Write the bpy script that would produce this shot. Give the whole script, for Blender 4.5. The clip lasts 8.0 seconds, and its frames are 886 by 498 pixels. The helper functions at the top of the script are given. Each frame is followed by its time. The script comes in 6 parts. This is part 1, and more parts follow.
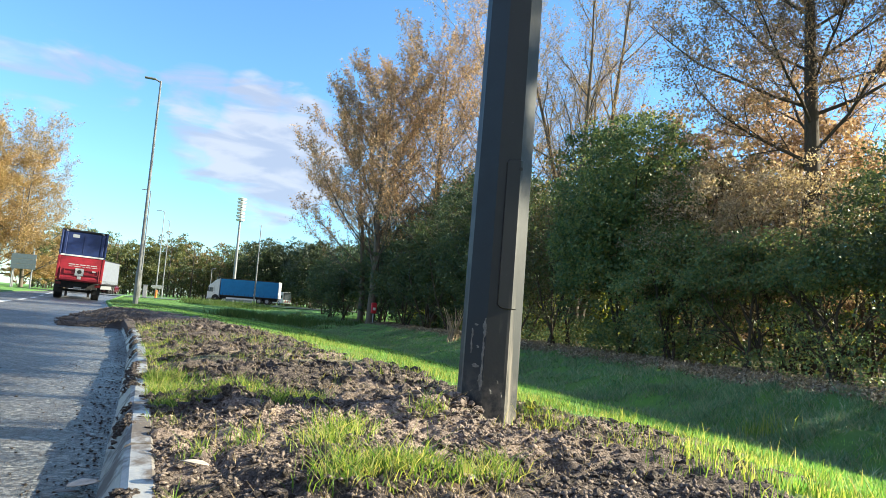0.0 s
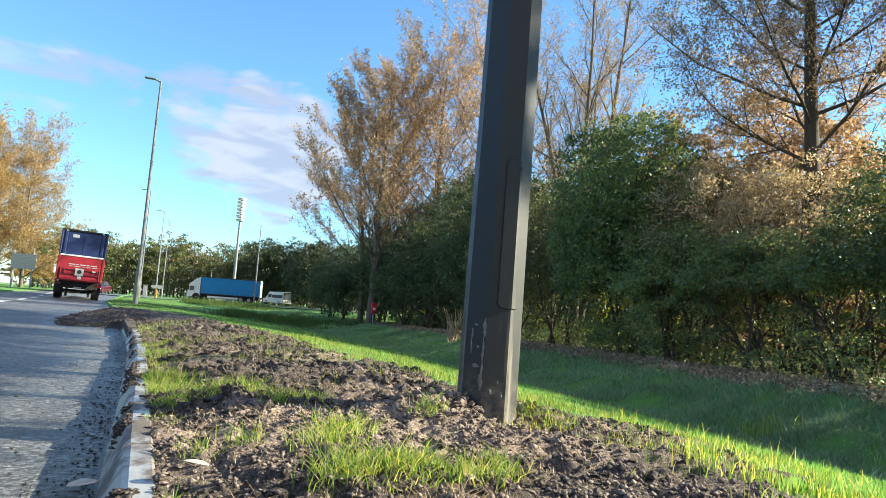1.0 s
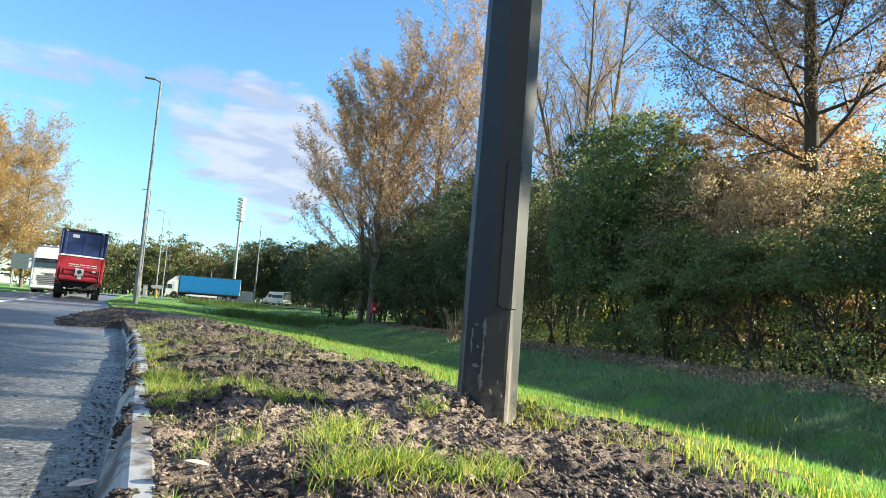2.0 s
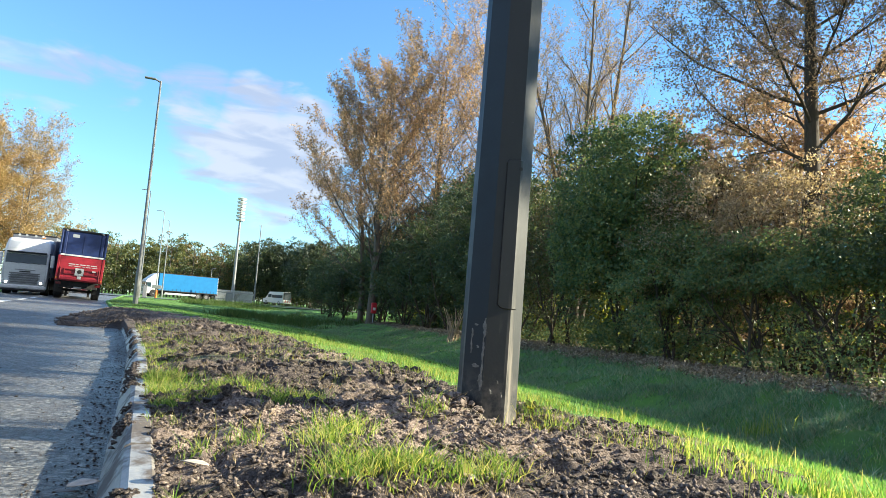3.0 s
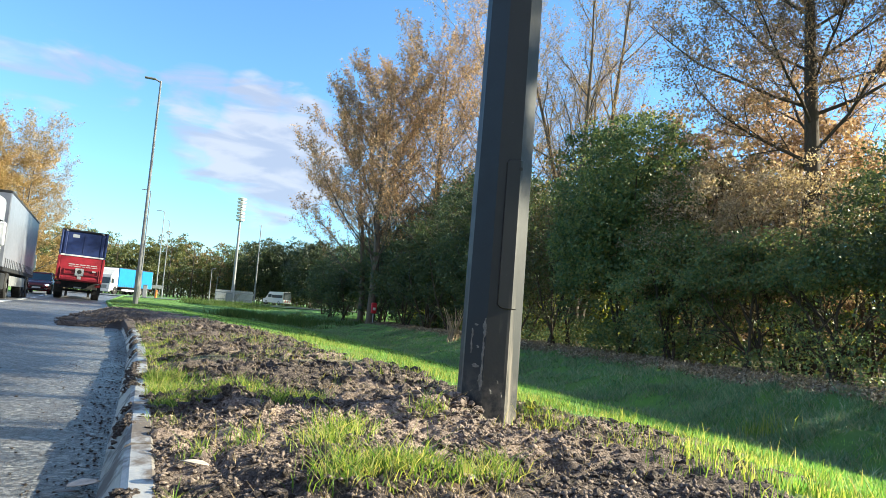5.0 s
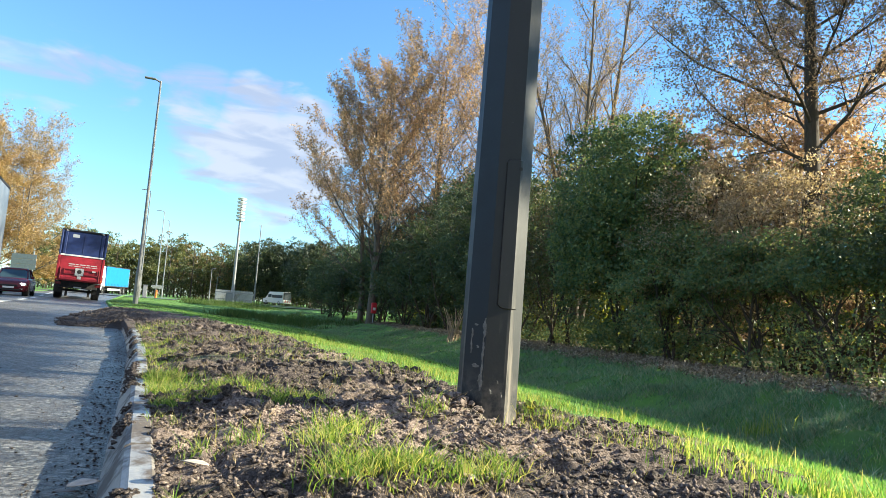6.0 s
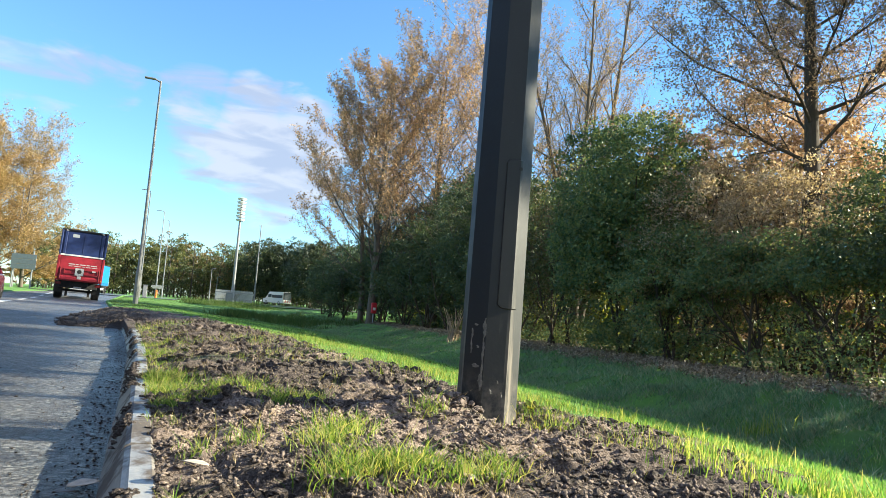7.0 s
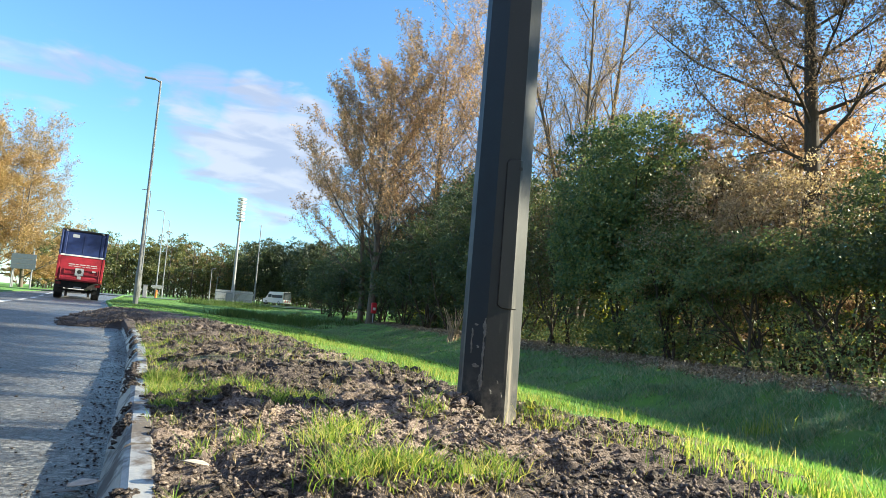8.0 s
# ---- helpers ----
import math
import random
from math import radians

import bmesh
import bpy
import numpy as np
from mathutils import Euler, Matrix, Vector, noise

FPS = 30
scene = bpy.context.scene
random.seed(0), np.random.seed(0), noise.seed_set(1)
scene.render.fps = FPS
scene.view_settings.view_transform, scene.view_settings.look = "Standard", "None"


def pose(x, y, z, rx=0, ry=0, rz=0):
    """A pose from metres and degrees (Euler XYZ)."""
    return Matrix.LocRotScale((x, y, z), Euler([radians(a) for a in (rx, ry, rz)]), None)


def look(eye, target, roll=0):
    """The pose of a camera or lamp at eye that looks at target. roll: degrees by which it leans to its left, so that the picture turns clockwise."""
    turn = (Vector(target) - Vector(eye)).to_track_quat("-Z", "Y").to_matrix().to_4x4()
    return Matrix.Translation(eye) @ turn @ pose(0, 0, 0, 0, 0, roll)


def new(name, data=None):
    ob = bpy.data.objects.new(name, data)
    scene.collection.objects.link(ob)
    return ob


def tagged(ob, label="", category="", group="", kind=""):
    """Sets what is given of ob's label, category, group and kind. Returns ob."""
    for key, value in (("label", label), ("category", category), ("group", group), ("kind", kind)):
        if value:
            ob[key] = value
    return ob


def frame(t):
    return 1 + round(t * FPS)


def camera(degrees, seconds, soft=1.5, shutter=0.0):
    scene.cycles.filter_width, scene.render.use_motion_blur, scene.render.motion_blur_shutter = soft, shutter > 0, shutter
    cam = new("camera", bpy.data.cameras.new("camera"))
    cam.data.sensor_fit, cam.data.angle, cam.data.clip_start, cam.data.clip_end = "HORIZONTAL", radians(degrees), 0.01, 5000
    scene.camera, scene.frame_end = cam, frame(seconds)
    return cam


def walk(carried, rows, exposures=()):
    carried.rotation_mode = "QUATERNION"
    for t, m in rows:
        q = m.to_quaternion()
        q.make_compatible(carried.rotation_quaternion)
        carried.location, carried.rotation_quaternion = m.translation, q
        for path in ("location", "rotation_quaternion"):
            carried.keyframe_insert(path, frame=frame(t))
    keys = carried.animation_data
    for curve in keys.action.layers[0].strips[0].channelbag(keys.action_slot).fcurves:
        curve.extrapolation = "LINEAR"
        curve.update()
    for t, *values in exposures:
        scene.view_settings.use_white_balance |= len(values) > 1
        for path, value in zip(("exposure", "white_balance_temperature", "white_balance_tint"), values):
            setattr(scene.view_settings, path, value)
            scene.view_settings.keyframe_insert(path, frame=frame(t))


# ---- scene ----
# the camera stands low on the kerb and holds still
cam = camera(66, 8.0, soft=0.5, shutter=0.4)


def cam_pose(x, y, z, yaw, pitch, roll):
    a, b = radians(yaw), radians(pitch)
    way = Vector((math.sin(a) * math.cos(b), math.cos(a) * math.cos(b), math.sin(b)))
    return look((x, y, z), Vector((x, y, z)) + way, roll)


CAM = cam_pose(0, 0, 0.40, 23.4, 5.5, 4.2)
walk(cam, [(0.0, CAM), (8.0, CAM)], exposures=[(0.0, 1.74, 6150, 3), (8.0, 1.74, 6150, 3)])

# ---- light ----
SUN_AZ, SUN_EL = 106.0, 25.0      # azimuth from +Y towards +X
world = bpy.data.worlds.new("sky")
scene.world = world
world.use_nodes = True
wn, wl = world.node_tree.nodes, world.node_tree.links
wn.clear()
sky = wn.new("ShaderNodeTexSky")
sky.sky_type = "NISHITA"
sky.sun_disc = False
sky.sun_elevation = radians(SUN_EL)
sky.sun_rotation = radians(SUN_AZ)
sky.air_density, sky.dust_density, sky.ozone_density = 1.0, 0.2, 4.0
bg = wn.new("ShaderNodeBackground")
bg.inputs["Strength"].default_value = 0.09
wout = wn.new("ShaderNodeOutputWorld")


def cloud_sky():
    """Streaks of thin cloud over the blue, seated about a few ways in the sky. The broad one behind is unseen, added to
    lift the shade.
    """
    co = wn.new("ShaderNodeTexCoord").outputs["Generated"]
    mp = wn.new("ShaderNodeMapping")
    mp.inputs["Scale"].default_value = (1.0, 1.0, 3.6)
    mp.inputs["Rotation"].default_value = (0, radians(-14), 0)
    wl.new(co, mp.inputs[0])
    nz = wn.new("ShaderNodeTexNoise")
    for k, v in (("Scale", 7.0), ("Detail", 7.0), ("Roughness", 0.52), ("Distortion", 0.6)):
        nz.inputs[k].default_value = v
    wl.new(mp.outputs[0], nz.inputs["Vector"])
    total = None
    for way, wide, weight in (
            ((-0.12, 0.957, 0.264), 4.0, 0.25), ((-0.17, 0.949, 0.264), 3.4, 0.25), ((-0.06, 0.962, 0.264), 3.4, 0.22), ((0.04, 0.964, 0.264), 4.5, 0.36), ((0.115, 0.959, 0.257), 4.5, 0.44), ((0.178, 0.952, 0.251), 4.5, 0.42),
            # the last, widest cloud is unseen behind the camera, added as fill light
            ((0.12, 0.97, 0.212), 6.0, 0.44), ((0.175, 0.965, 0.195), 6.0, 0.44), ((0.06, 0.977, 0.205), 4.5, 0.3), ((0.16, 0.974, 0.16), 5.0, 0.36), ((-0.13, 0.937, 0.322), 3.0, 0.12), ((-0.3, -0.75, 0.6), 88.0, 0.5)):
        dt = wn.new("ShaderNodeVectorMath")
        dt.operation = "DOT_PRODUCT"
        v = Vector(way).normalized()
        dt.inputs[1].default_value = v
        nm = wn.new("ShaderNodeVectorMath")
        nm.operation = "NORMALIZE"
        wl.new(co, nm.inputs[0])
        wl.new(nm.outputs[0], dt.inputs[0])
        mr = wn.new("ShaderNodeMapRange")
        mr.interpolation_type = "SMOOTHSTEP"
        for k, val in ((1, math.cos(radians(wide))), (2, 1.0), (3, 0.0), (4, weight)):
            mr.inputs[k].default_value = val
        wl.new(dt.outputs["Value"], mr.inputs[0])
        if total is None:
            total = mr.outputs[0]
        else:
            mx = wn.new("ShaderNodeMath")
            mx.operation = "MAXIMUM"
            wl.new(total, mx.inputs[0])
            wl.new(mr.outputs[0], mx.inputs[1])
            total = mx.outputs[0]
    ad = wn.new("ShaderNodeMath")
    ad.operation = "ADD"
    wl.new(total, ad.inputs[0])
    wl.new(nz.outputs["Fac"], ad.inputs[1])
    rp = wn.new("ShaderNodeMapRange")
    rp.interpolation_type = "SMOOTHSTEP"
    for k, val in ((1, 0.66), (2, 0.92), (3, 0.0), (4, 0.88)):
        rp.inputs[k].default_value = val
    wl.new(ad.outputs[0], rp.inputs[0])
    mix = wn.new("ShaderNodeMix")
    mix.data_type = "RGBA"
    wl.new(rp.outputs[0], mix.inputs[0])
    air = wn.new("ShaderNodeMix")
    air.data_type, air.blend_type = "RGBA", "MULTIPLY"
    air.inputs[0].default_value = 1.0
    wl.new(sky.outputs[0], air.inputs[6])
    air.inputs[7].default_value = (0.84, 0.98, 1.04, 1)
    wl.new(air.outputs[2], mix.inputs[6])
    nz2 = wn.new("ShaderNodeTexNoise")
    for k, v in (("Scale", 11.0), ("Detail", 5.0), ("Roughness", 0.5), ("Distortion", 0.4)):
        nz2.inputs[k].default_value = v
    wl.new(mp.outputs[0], nz2.inputs["Vector"])
    tone = wn.new("ShaderNodeMix")
    tone.data_type = "RGBA"
    tr = wn.new("ShaderNodeMapRange")
    tr.interpolation_type = "SMOOTHSTEP"
    for k, val in ((1, 0.4), (2, 0.6), (3, 0.0), (4, 1.0)):
        tr.inputs[k].default_value = val
    wl.new(nz2.outputs["Fac"], tr.inputs[0])
    wl.new(tr.outputs[0], tone.inputs[0])
    tone.inputs[6].default_value = (2.0, 2.15, 2.75, 1)
    tone.inputs[7].default_value = (2.75, 2.75, 3.1, 1)
    wl.new(tone.outputs[2], mix.inputs[7])
    wl.new(mix.outputs[2], bg.inputs["Color"])


cloud_sky()
wl.new(bg.outputs[0], wout.inputs[0])

sun = new("sun", bpy.data.lights.new("sun", "SUN"))
sun.data.energy, sun.data.angle, sun.data.color = 5.0, radians(0.55), (1.0, 0.87, 0.64)
_a, _e = radians(SUN_AZ), radians(SUN_EL)
SUN_WAY = Vector((math.sin(_a) * math.cos(_e), math.cos(_a) * math.cos(_e), math.sin(_e)))
sun.matrix_world = look(SUN_WAY * 60, (0, 0, 0))

# ---- materials ----


class Mat:
    """A node material with a principled shader and short calls for its nodes."""

    def __init__(self, name, rough=0.6, metal=0.0, spec=0.5):
        self.m = bpy.data.materials.new(name)
        self.m.use_nodes = True
        self.t = self.m.node_tree
        self.b = self.t.nodes["Principled BSDF"]
        self.b.inputs["Roughness"].default_value = rough
        self.b.inputs["Metallic"].default_value = metal
        self.b.inputs["Specular IOR Level"].default_value = spec
        self.co = self.t.nodes.new("ShaderNodeTexCoord").outputs["Object"]

    def node(self, kind, **kw):
        n = self.t.nodes.new(kind)
        for k, v in kw.items():
            if isinstance(v, bpy.types.NodeSocket):
                self.t.links.new(v, n.inputs[k])
            else:
                n.inputs[k].default_value = v
        return n

    def world_co(self):
        self.co = self.t.nodes.new("ShaderNodeNewGeometry").outputs["Position"]
        return self

    def stretched(self, sx, sy, sz):
        n = self.t.nodes.new("ShaderNodeMapping")
        self.t.links.new(self.co, n.inputs["Vector"])
        n.inputs["Scale"].default_value = (sx, sy, sz)
        return n.outputs[0]

    def noise(self, scale, detail=4, rough=0.55, dist=0.0, co=None):
        n = self.node("ShaderNodeTexNoise", Scale=scale, Detail=detail, Roughness=rough, Distortion=dist)
        self.t.links.new(co or self.co, n.inputs["Vector"])
        return n.outputs["Fac"]

    def ramp(self, fac, stops):
        n = self.t.nodes.new("ShaderNodeValToRGB")
        self.t.links.new(fac, n.inputs[0])
        while len(n.color_ramp.elements) < len(stops):
            n.color_ramp.elements.new(0.5)
        for e, (p, c) in zip(n.color_ramp.elements, stops):
            e.position = p
            e.color = (*c, 1) if not isinstance(c, (int, float)) else (c, c, c, 1)
        return n.outputs[0]

    def mix(self, fac, a, b, mode="MIX"):
        n = self.t.nodes.new("ShaderNodeMix")
        n.data_type = "RGBA"
        n.blend_type = mode
        for k, v in ((0, fac), (6, a), (7, b)):
            if isinstance(v, bpy.types.NodeSocket):
                self.t.links.new(v, n.inputs[k])
            elif k == 0:
                n.inputs[0].default_value = v
            else:
                n.inputs[k].default_value = (*v, 1)
        return n.outputs[2]

    def attr(self, name):
        n = self.t.nodes.new("ShaderNodeAttribute")
        n.attribute_name = name
        return n.outputs["Fac"]

    def math(self, op, a, b=0.0, clamp=False):
        n = self.t.nodes.new("ShaderNodeMath")
        n.operation, n.use_clamp = op, clamp
        for k, v in ((0, a), (1, b)):
            if isinstance(v, bpy.types.NodeSocket):
                self.t.links.new(v, n.inputs[k])
            else:
                n.inputs[k].default_value = v
        return n.outputs[0]

    def rand(self):
        return self.t.nodes.new("ShaderNodeObjectInfo").outputs["Random"]

    def island(self):
        return self.t.nodes.new("ShaderNodeNewGeometry").outputs["Random Per Island"]

    def colour(self, socket):
        if isinstance(socket, bpy.types.NodeSocket):
            self.t.links.new(socket, self.b.inputs["Base Color"])
        else:
            self.b.inputs["Base Color"].default_value = (*socket, 1)
        return self

    def roughness(self, socket):
        self.t.links.new(socket, self.b.inputs["Roughness"])
        return self

    def bump(self, height, strength=0.4, distance=0.01):
        n = self.node("ShaderNodeBump", Strength=strength, Distance=distance, Height=height)
        self.t.links.new(n.outputs[0], self.b.inputs["Normal"])
        return self

    def see_through(self, share, tint):
        """Light that passes through thin leaves and blades."""
        tr = self.t.nodes.new("ShaderNodeBsdfTranslucent")
        if isinstance(tint, bpy.types.NodeSocket):
            self.t.links.new(tint, tr.inputs[0])
        else:
            tr.inputs[0].default_value = (*tint, 1)
        mx = self.t.nodes.new("ShaderNodeMixShader")
        mx.inputs[0].default_value = share
        self.t.links.new(self.b.outputs[0], mx.inputs[1])
        self.t.links.new(tr.outputs[0], mx.inputs[2])
        self.t.links.new(mx.outputs[0], self.t.nodes["Material Output"].inputs[0])
        return self


def plain(name, c, rough=0.5, metal=0.0, wear=0.25, scale=6.0, spec=0.5):
    m = Mat(name, rough, metal, spec)
    n = m.noise(scale, 5, 0.65)
    d = tuple(v * (1 - wear) for v in c)
    l = tuple(min(1, v * (1 + wear * 0.5)) for v in c)
    m.colour(m.ramp(n, [(0.35, d), (0.62, c), (0.8, l)]))
    m.roughness(m.math("MULTIPLY_ADD", m.noise(scale * 3, 3), 0.25))
    m.t.nodes[-1].inputs[2].default_value = max(0.03, rough - 0.12)
    return m.m


def leafy(name, cols, share=0.45, rough=0.42, spread=0.35, glow=(1.3, 1.2, 0.8)):
    """Leaves that vary from one to the next; lit from behind they glow."""
    m = Mat(name, rough + 0.03, 0, 0.4).world_co()
    r = m.island()
    k = len(cols)
    c1 = m.ramp(r, [((i + 0.5) / k, c) for i, c in enumerate(cols)])
    big = m.ramp(m.noise(0.45, 3), [(0.3, 1 - spread), (0.7, 1.0)])
    c = m.mix(1.0, c1, big, "MULTIPLY")
    m.colour(c)
    bright = m.mix(1.0, c, glow, "MULTIPLY")
    m.see_through(share, bright)
    return m.m


def mat_ground():
    m = Mat("earth_and_grass", 0.9, 0, 0.25).world_co()
    n1, n2, n3 = m.noise(1.3, 4), m.noise(18, 5, 0.65), m.noise(85, 4, 0.7)
    soil = m.mix(n2, (0.034, 0.028, 0.027), (0.14, 0.116, 0.106))
    soil = m.mix(m.ramp(n3, [(0.5, 0.0), (0.72, 0.7)]), soil, (0.38, 0.305, 0.265))
    # fine grain; its darkest tones also paint the shade in crevices between crumbs
    grain = m.noise(130, 6, 0.8)
    soil = m.mix(0.7, soil, m.ramp(grain, [(0.36, (0.012, 0.009, 0.008)), (0.5, (0.075, 0.061, 0.056)), (0.6, (0.3, 0.24, 0.21)), (0.7, (0.58, 0.47, 0.41))]))
    turf = m.mix(n2, (0.1, 0.23, 0.045), (0.18, 0.36, 0.075))
    turf = m.mix(m.ramp(n1, [(0.35, 0.0), (0.75, 0.8)]), turf, (0.13, 0.22, 0.08))
    turf = m.mix(m.ramp(m.noise(0.35, 4), [(0.4, 0.0), (0.7, 0.5)]), turf, (0.1, 0.2, 0.045))
    litter = m.mix(n3, (0.07, 0.053, 0.038), (0.22, 0.165, 0.12))
    # pale tone for dry crumbs, raised to carry the sunlit strip of soil
    soil = m.mix(m.math("MULTIPLY", m.attr("dry"), m.ramp(n2, [(0.3, 0.35), (0.6, 1.0)])), soil, m.ramp(grain, [(0.38, (0.11, 0.08, 0.064)), (0.48, (0.42, 0.315, 0.26)), (0.62, (0.74, 0.59, 0.5))]))
    c = m.mix(m.attr("soil"), turf, soil)
    c = m.mix(m.attr("litter"), c, litter)
    m.colour(c)
    m.bump(m.math("ADD", m.math("ADD", n2, m.math("MULTIPLY", n3, 0.5)), m.math("MULTIPLY", grain, 0.5)), 1.0, 0.03)
    return m.m


def mat_asphalt():
    m = Mat("wet_asphalt", 0.5, 0, 0.4).world_co()
    ag, fine, mid = m.noise(30, 6, 0.85), m.noise(110, 3, 0.7), m.noise(4.5, 5, 0.6)
    wet = m.noise(0.55, 4, 0.6, co=m.stretched(1.6, 0.5, 1))
    cell = m.node("ShaderNodeTexVoronoi", Scale=170.0)
    m.t.links.new(m.co, cell.inputs["Vector"])
    bits = m.node("ShaderNodeTexVoronoi", Scale=75.0)
    m.t.links.new(m.co, bits.inputs["Vector"])
    c = m.ramp(ag, [(0.39, (0.014, 0.014, 0.014)), (0.48, (0.068, 0.069, 0.072)), (0.56, (0.155, 0.157, 0.163)), (0.68, (0.38, 0.385, 0.4))])
    c = m.mix(m.ramp(cell.outputs["Color"], [(0.5, 0.0), (0.95, 0.4)]), c, (0.15, 0.145, 0.14))
    c = m.mix(m.ramp(bits.outputs["Color"], [(0.76, 0.0), (0.8, 0.7)]), c, (0.36, 0.35, 0.34))
    c = m.mix(m.ramp(mid, [(0.5, 0.0), (0.7, 0.6)]), c, (0.07, 0.056, 0.045))
    m.colour(c)
    r = m.ramp(wet, [(0.35, 0.22), (0.6, 0.42)])
    m.roughness(m.math("ADD", m.math("MULTIPLY", mid, 0.15), r))
    m.bump(m.math("SUBTRACT", m.math("ADD", ag, m.math("MULTIPLY", fine, 0.6)), m.math("MULTIPLY", cell.outputs["Distance"], 0.25)), 1.0, 0.016)
    return m.m


def mat_kerb():
    m = Mat("muddy_concrete", 0.7, 0, 0.4).world_co()
    n = m.noise(30, 5)
    mud = m.noise(7.0, 6, 0.65, 0.4, co=m.stretched(1.0, 0.5, 0.7))
    c = m.mix(n, (0.24, 0.232, 0.222), (0.42, 0.405, 0.39))
    c = m.mix(m.ramp(mud, [(0.45, 0.0), (0.57, 0.85)]), c, (0.085, 0.066, 0.054))
    m.colour(c)
    m.roughness(m.ramp(mud, [(0.5, 0.35), (0.6, 0.85)]))
    m.bump(m.math("ADD", n, m.math("MULTIPLY", mud, 2.0)), 0.4, 0.006)
    return m.m


def mat_column():
    m = Mat("dark_painted_steel", 0.55, 0.0, 0.6)
    n, sp = m.noise(9, 5, 0.7), m.noise(60, 4, 0.7)
    z = m.t.nodes.new("ShaderNodeSeparateXYZ")
    m.t.links.new(m.co, z.inputs[0])
    streak = m.noise(1.0, 5, 0.6, co=m.stretched(26, 26, 1.6))
    low = m.math("SUBTRACT", 1.0, m.math("MULTIPLY", z.outputs[2], 1.9), True)
    c = m.mix(n, (0.005, 0.007, 0.010), (0.012, 0.0145, 0.018))
    c = m.mix(m.math("MULTIPLY", m.ramp(streak, [(0.56, 0.0), (0.68, 1.0)]), low, True), c, (0.27, 0.23, 0.19))
    foot = m.math("SUBTRACT", 1.0, m.math("MULTIPLY", z.outputs[2], 4.2), True)
    c = m.mix(m.math("MULTIPLY", foot, m.ramp(m.noise(14, 5, 0.7), [(0.42, 0.0), (0.62, 0.8)]), True), c, (0.2, 0.17, 0.14))
    c = m.mix(m.ramp(sp, [(0.70, 0.0), (0.76, 0.35)]), c, (0.2, 0.19, 0.17))
    m.colour(c)
    m.roughness(m.ramp(n, [(0.3, 0.5), (0.7, 0.64)]))
    m.bump(sp, 0.15, 0.003)
    return m.m


def mat_bark(name, a, b):
    m = Mat(name, 0.9, 0, 0.2)
    n = m.noise(5, 5, 0.65, co=m.stretched(4, 4, 0.7))
    m.colour(m.mix(n, a, b))
    m.bump(n, 0.8, 0.02)
    return m.m


def mat_glass(name, c=(0.02, 0.036, 0.045)):
    m = Mat(name, 0.06, 0, 0.6)
    m.colour(m.mix(m.noise(2.0), c, tuple(v * 2.2 for v in c)))
    return m.m


def mat_glow(name, c, strength):
    m = Mat(name, 0.2)
    m.colour(c)
    m.b.inputs["Emission Color"].default_value = (*c, 1)
    m.b.inputs["Emission Strength"].default_value = strength
    return m.m


M_GROUND, M_ROAD, M_KERB, M_COLUMN = mat_ground(), mat_asphalt(), mat_kerb(), mat_column()
M_LITTER = leafy("greyed_fallen_leaves", [(0.16, 0.13, 0.095), (0.27, 0.22, 0.16), (0.42, 0.35, 0.26)], 0.2)
M_BARK = mat_bark("dark_bark", (0.045, 0.035, 0.028), (0.12, 0.1, 0.08))
M_BARK_PALE = mat_bark("grey_bark", (0.08, 0.066, 0.054), (0.2, 0.17, 0.14))
M_GREEN = leafy("green_leaves", [(0.11, 0.19, 0.1), (0.16, 0.25, 0.115), (0.22, 0.29, 0.12), (0.31, 0.3, 0.11)], 0.42)
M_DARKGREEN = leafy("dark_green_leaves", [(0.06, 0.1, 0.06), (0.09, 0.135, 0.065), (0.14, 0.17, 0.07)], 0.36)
M_BROWN = leafy("brown_autumn_leaves", [(0.3, 0.21, 0.145), (0.46, 0.33, 0.22), (0.42, 0.33, 0.17), (0.62, 0.49, 0.36)], 0.5, glow=(1.3, 1.1, 0.85))
M_ORANGE = leafy("orange_autumn_leaves", [(0.25, 0.165, 0.1), (0.46, 0.31, 0.19), (0.68, 0.49, 0.32), (0.4, 0.3, 0.17)], 0.62, glow=(1.25, 1.12, 0.9))
M_GOLD = leafy("golden_autumn_leaves", [(0.34, 0.22, 0.1), (0.45, 0.3, 0.14), (0.52, 0.37, 0.18), (0.32, 0.24, 0.11)], 0.42)
# paler copy of M_BROWN that brightens the shaded front shrubs
M_BROWN_LIFTED = leafy("brightened_brown_leaves", [(0.3, 0.24, 0.18), (0.46, 0.37, 0.28), (0.38, 0.31, 0.18), (0.66, 0.56, 0.46)], 0.5)
M_MIDGREEN = leafy("deep_green_leaves", [(0.095, 0.165, 0.085), (0.14, 0.22, 0.1), (0.2, 0.27, 0.105), (0.27, 0.29, 0.105)], 0.42)
# green leaves with the shade on the far trees put into the colour
M_SHADEGREEN = leafy("shade_darkened_leaves", [(0.035, 0.055, 0.03), (0.055, 0.08, 0.038), (0.09, 0.11, 0.048)], 0.3)
M_OLIVE = leafy("olive_leaves", [(0.07, 0.095, 0.04), (0.12, 0.145, 0.05), (0.19, 0.18, 0.07), (0.17, 0.13, 0.075)], 0.3)
M_FARGREEN = leafy("far_green_leaves", [(0.09, 0.115, 0.045), (0.15, 0.17, 0.065), (0.22, 0.22, 0.085)], 0.4)
M_FARBROWN = leafy("far_brown_leaves", [(0.17, 0.14, 0.07), (0.25, 0.19, 0.095), (0.33, 0.25, 0.13)], 0.4)
M_LIME = leafy("yellow_green_leaves", [(0.16, 0.2, 0.03), (0.24, 0.27, 0.04), (0.3, 0.3, 0.05)], 0.55)
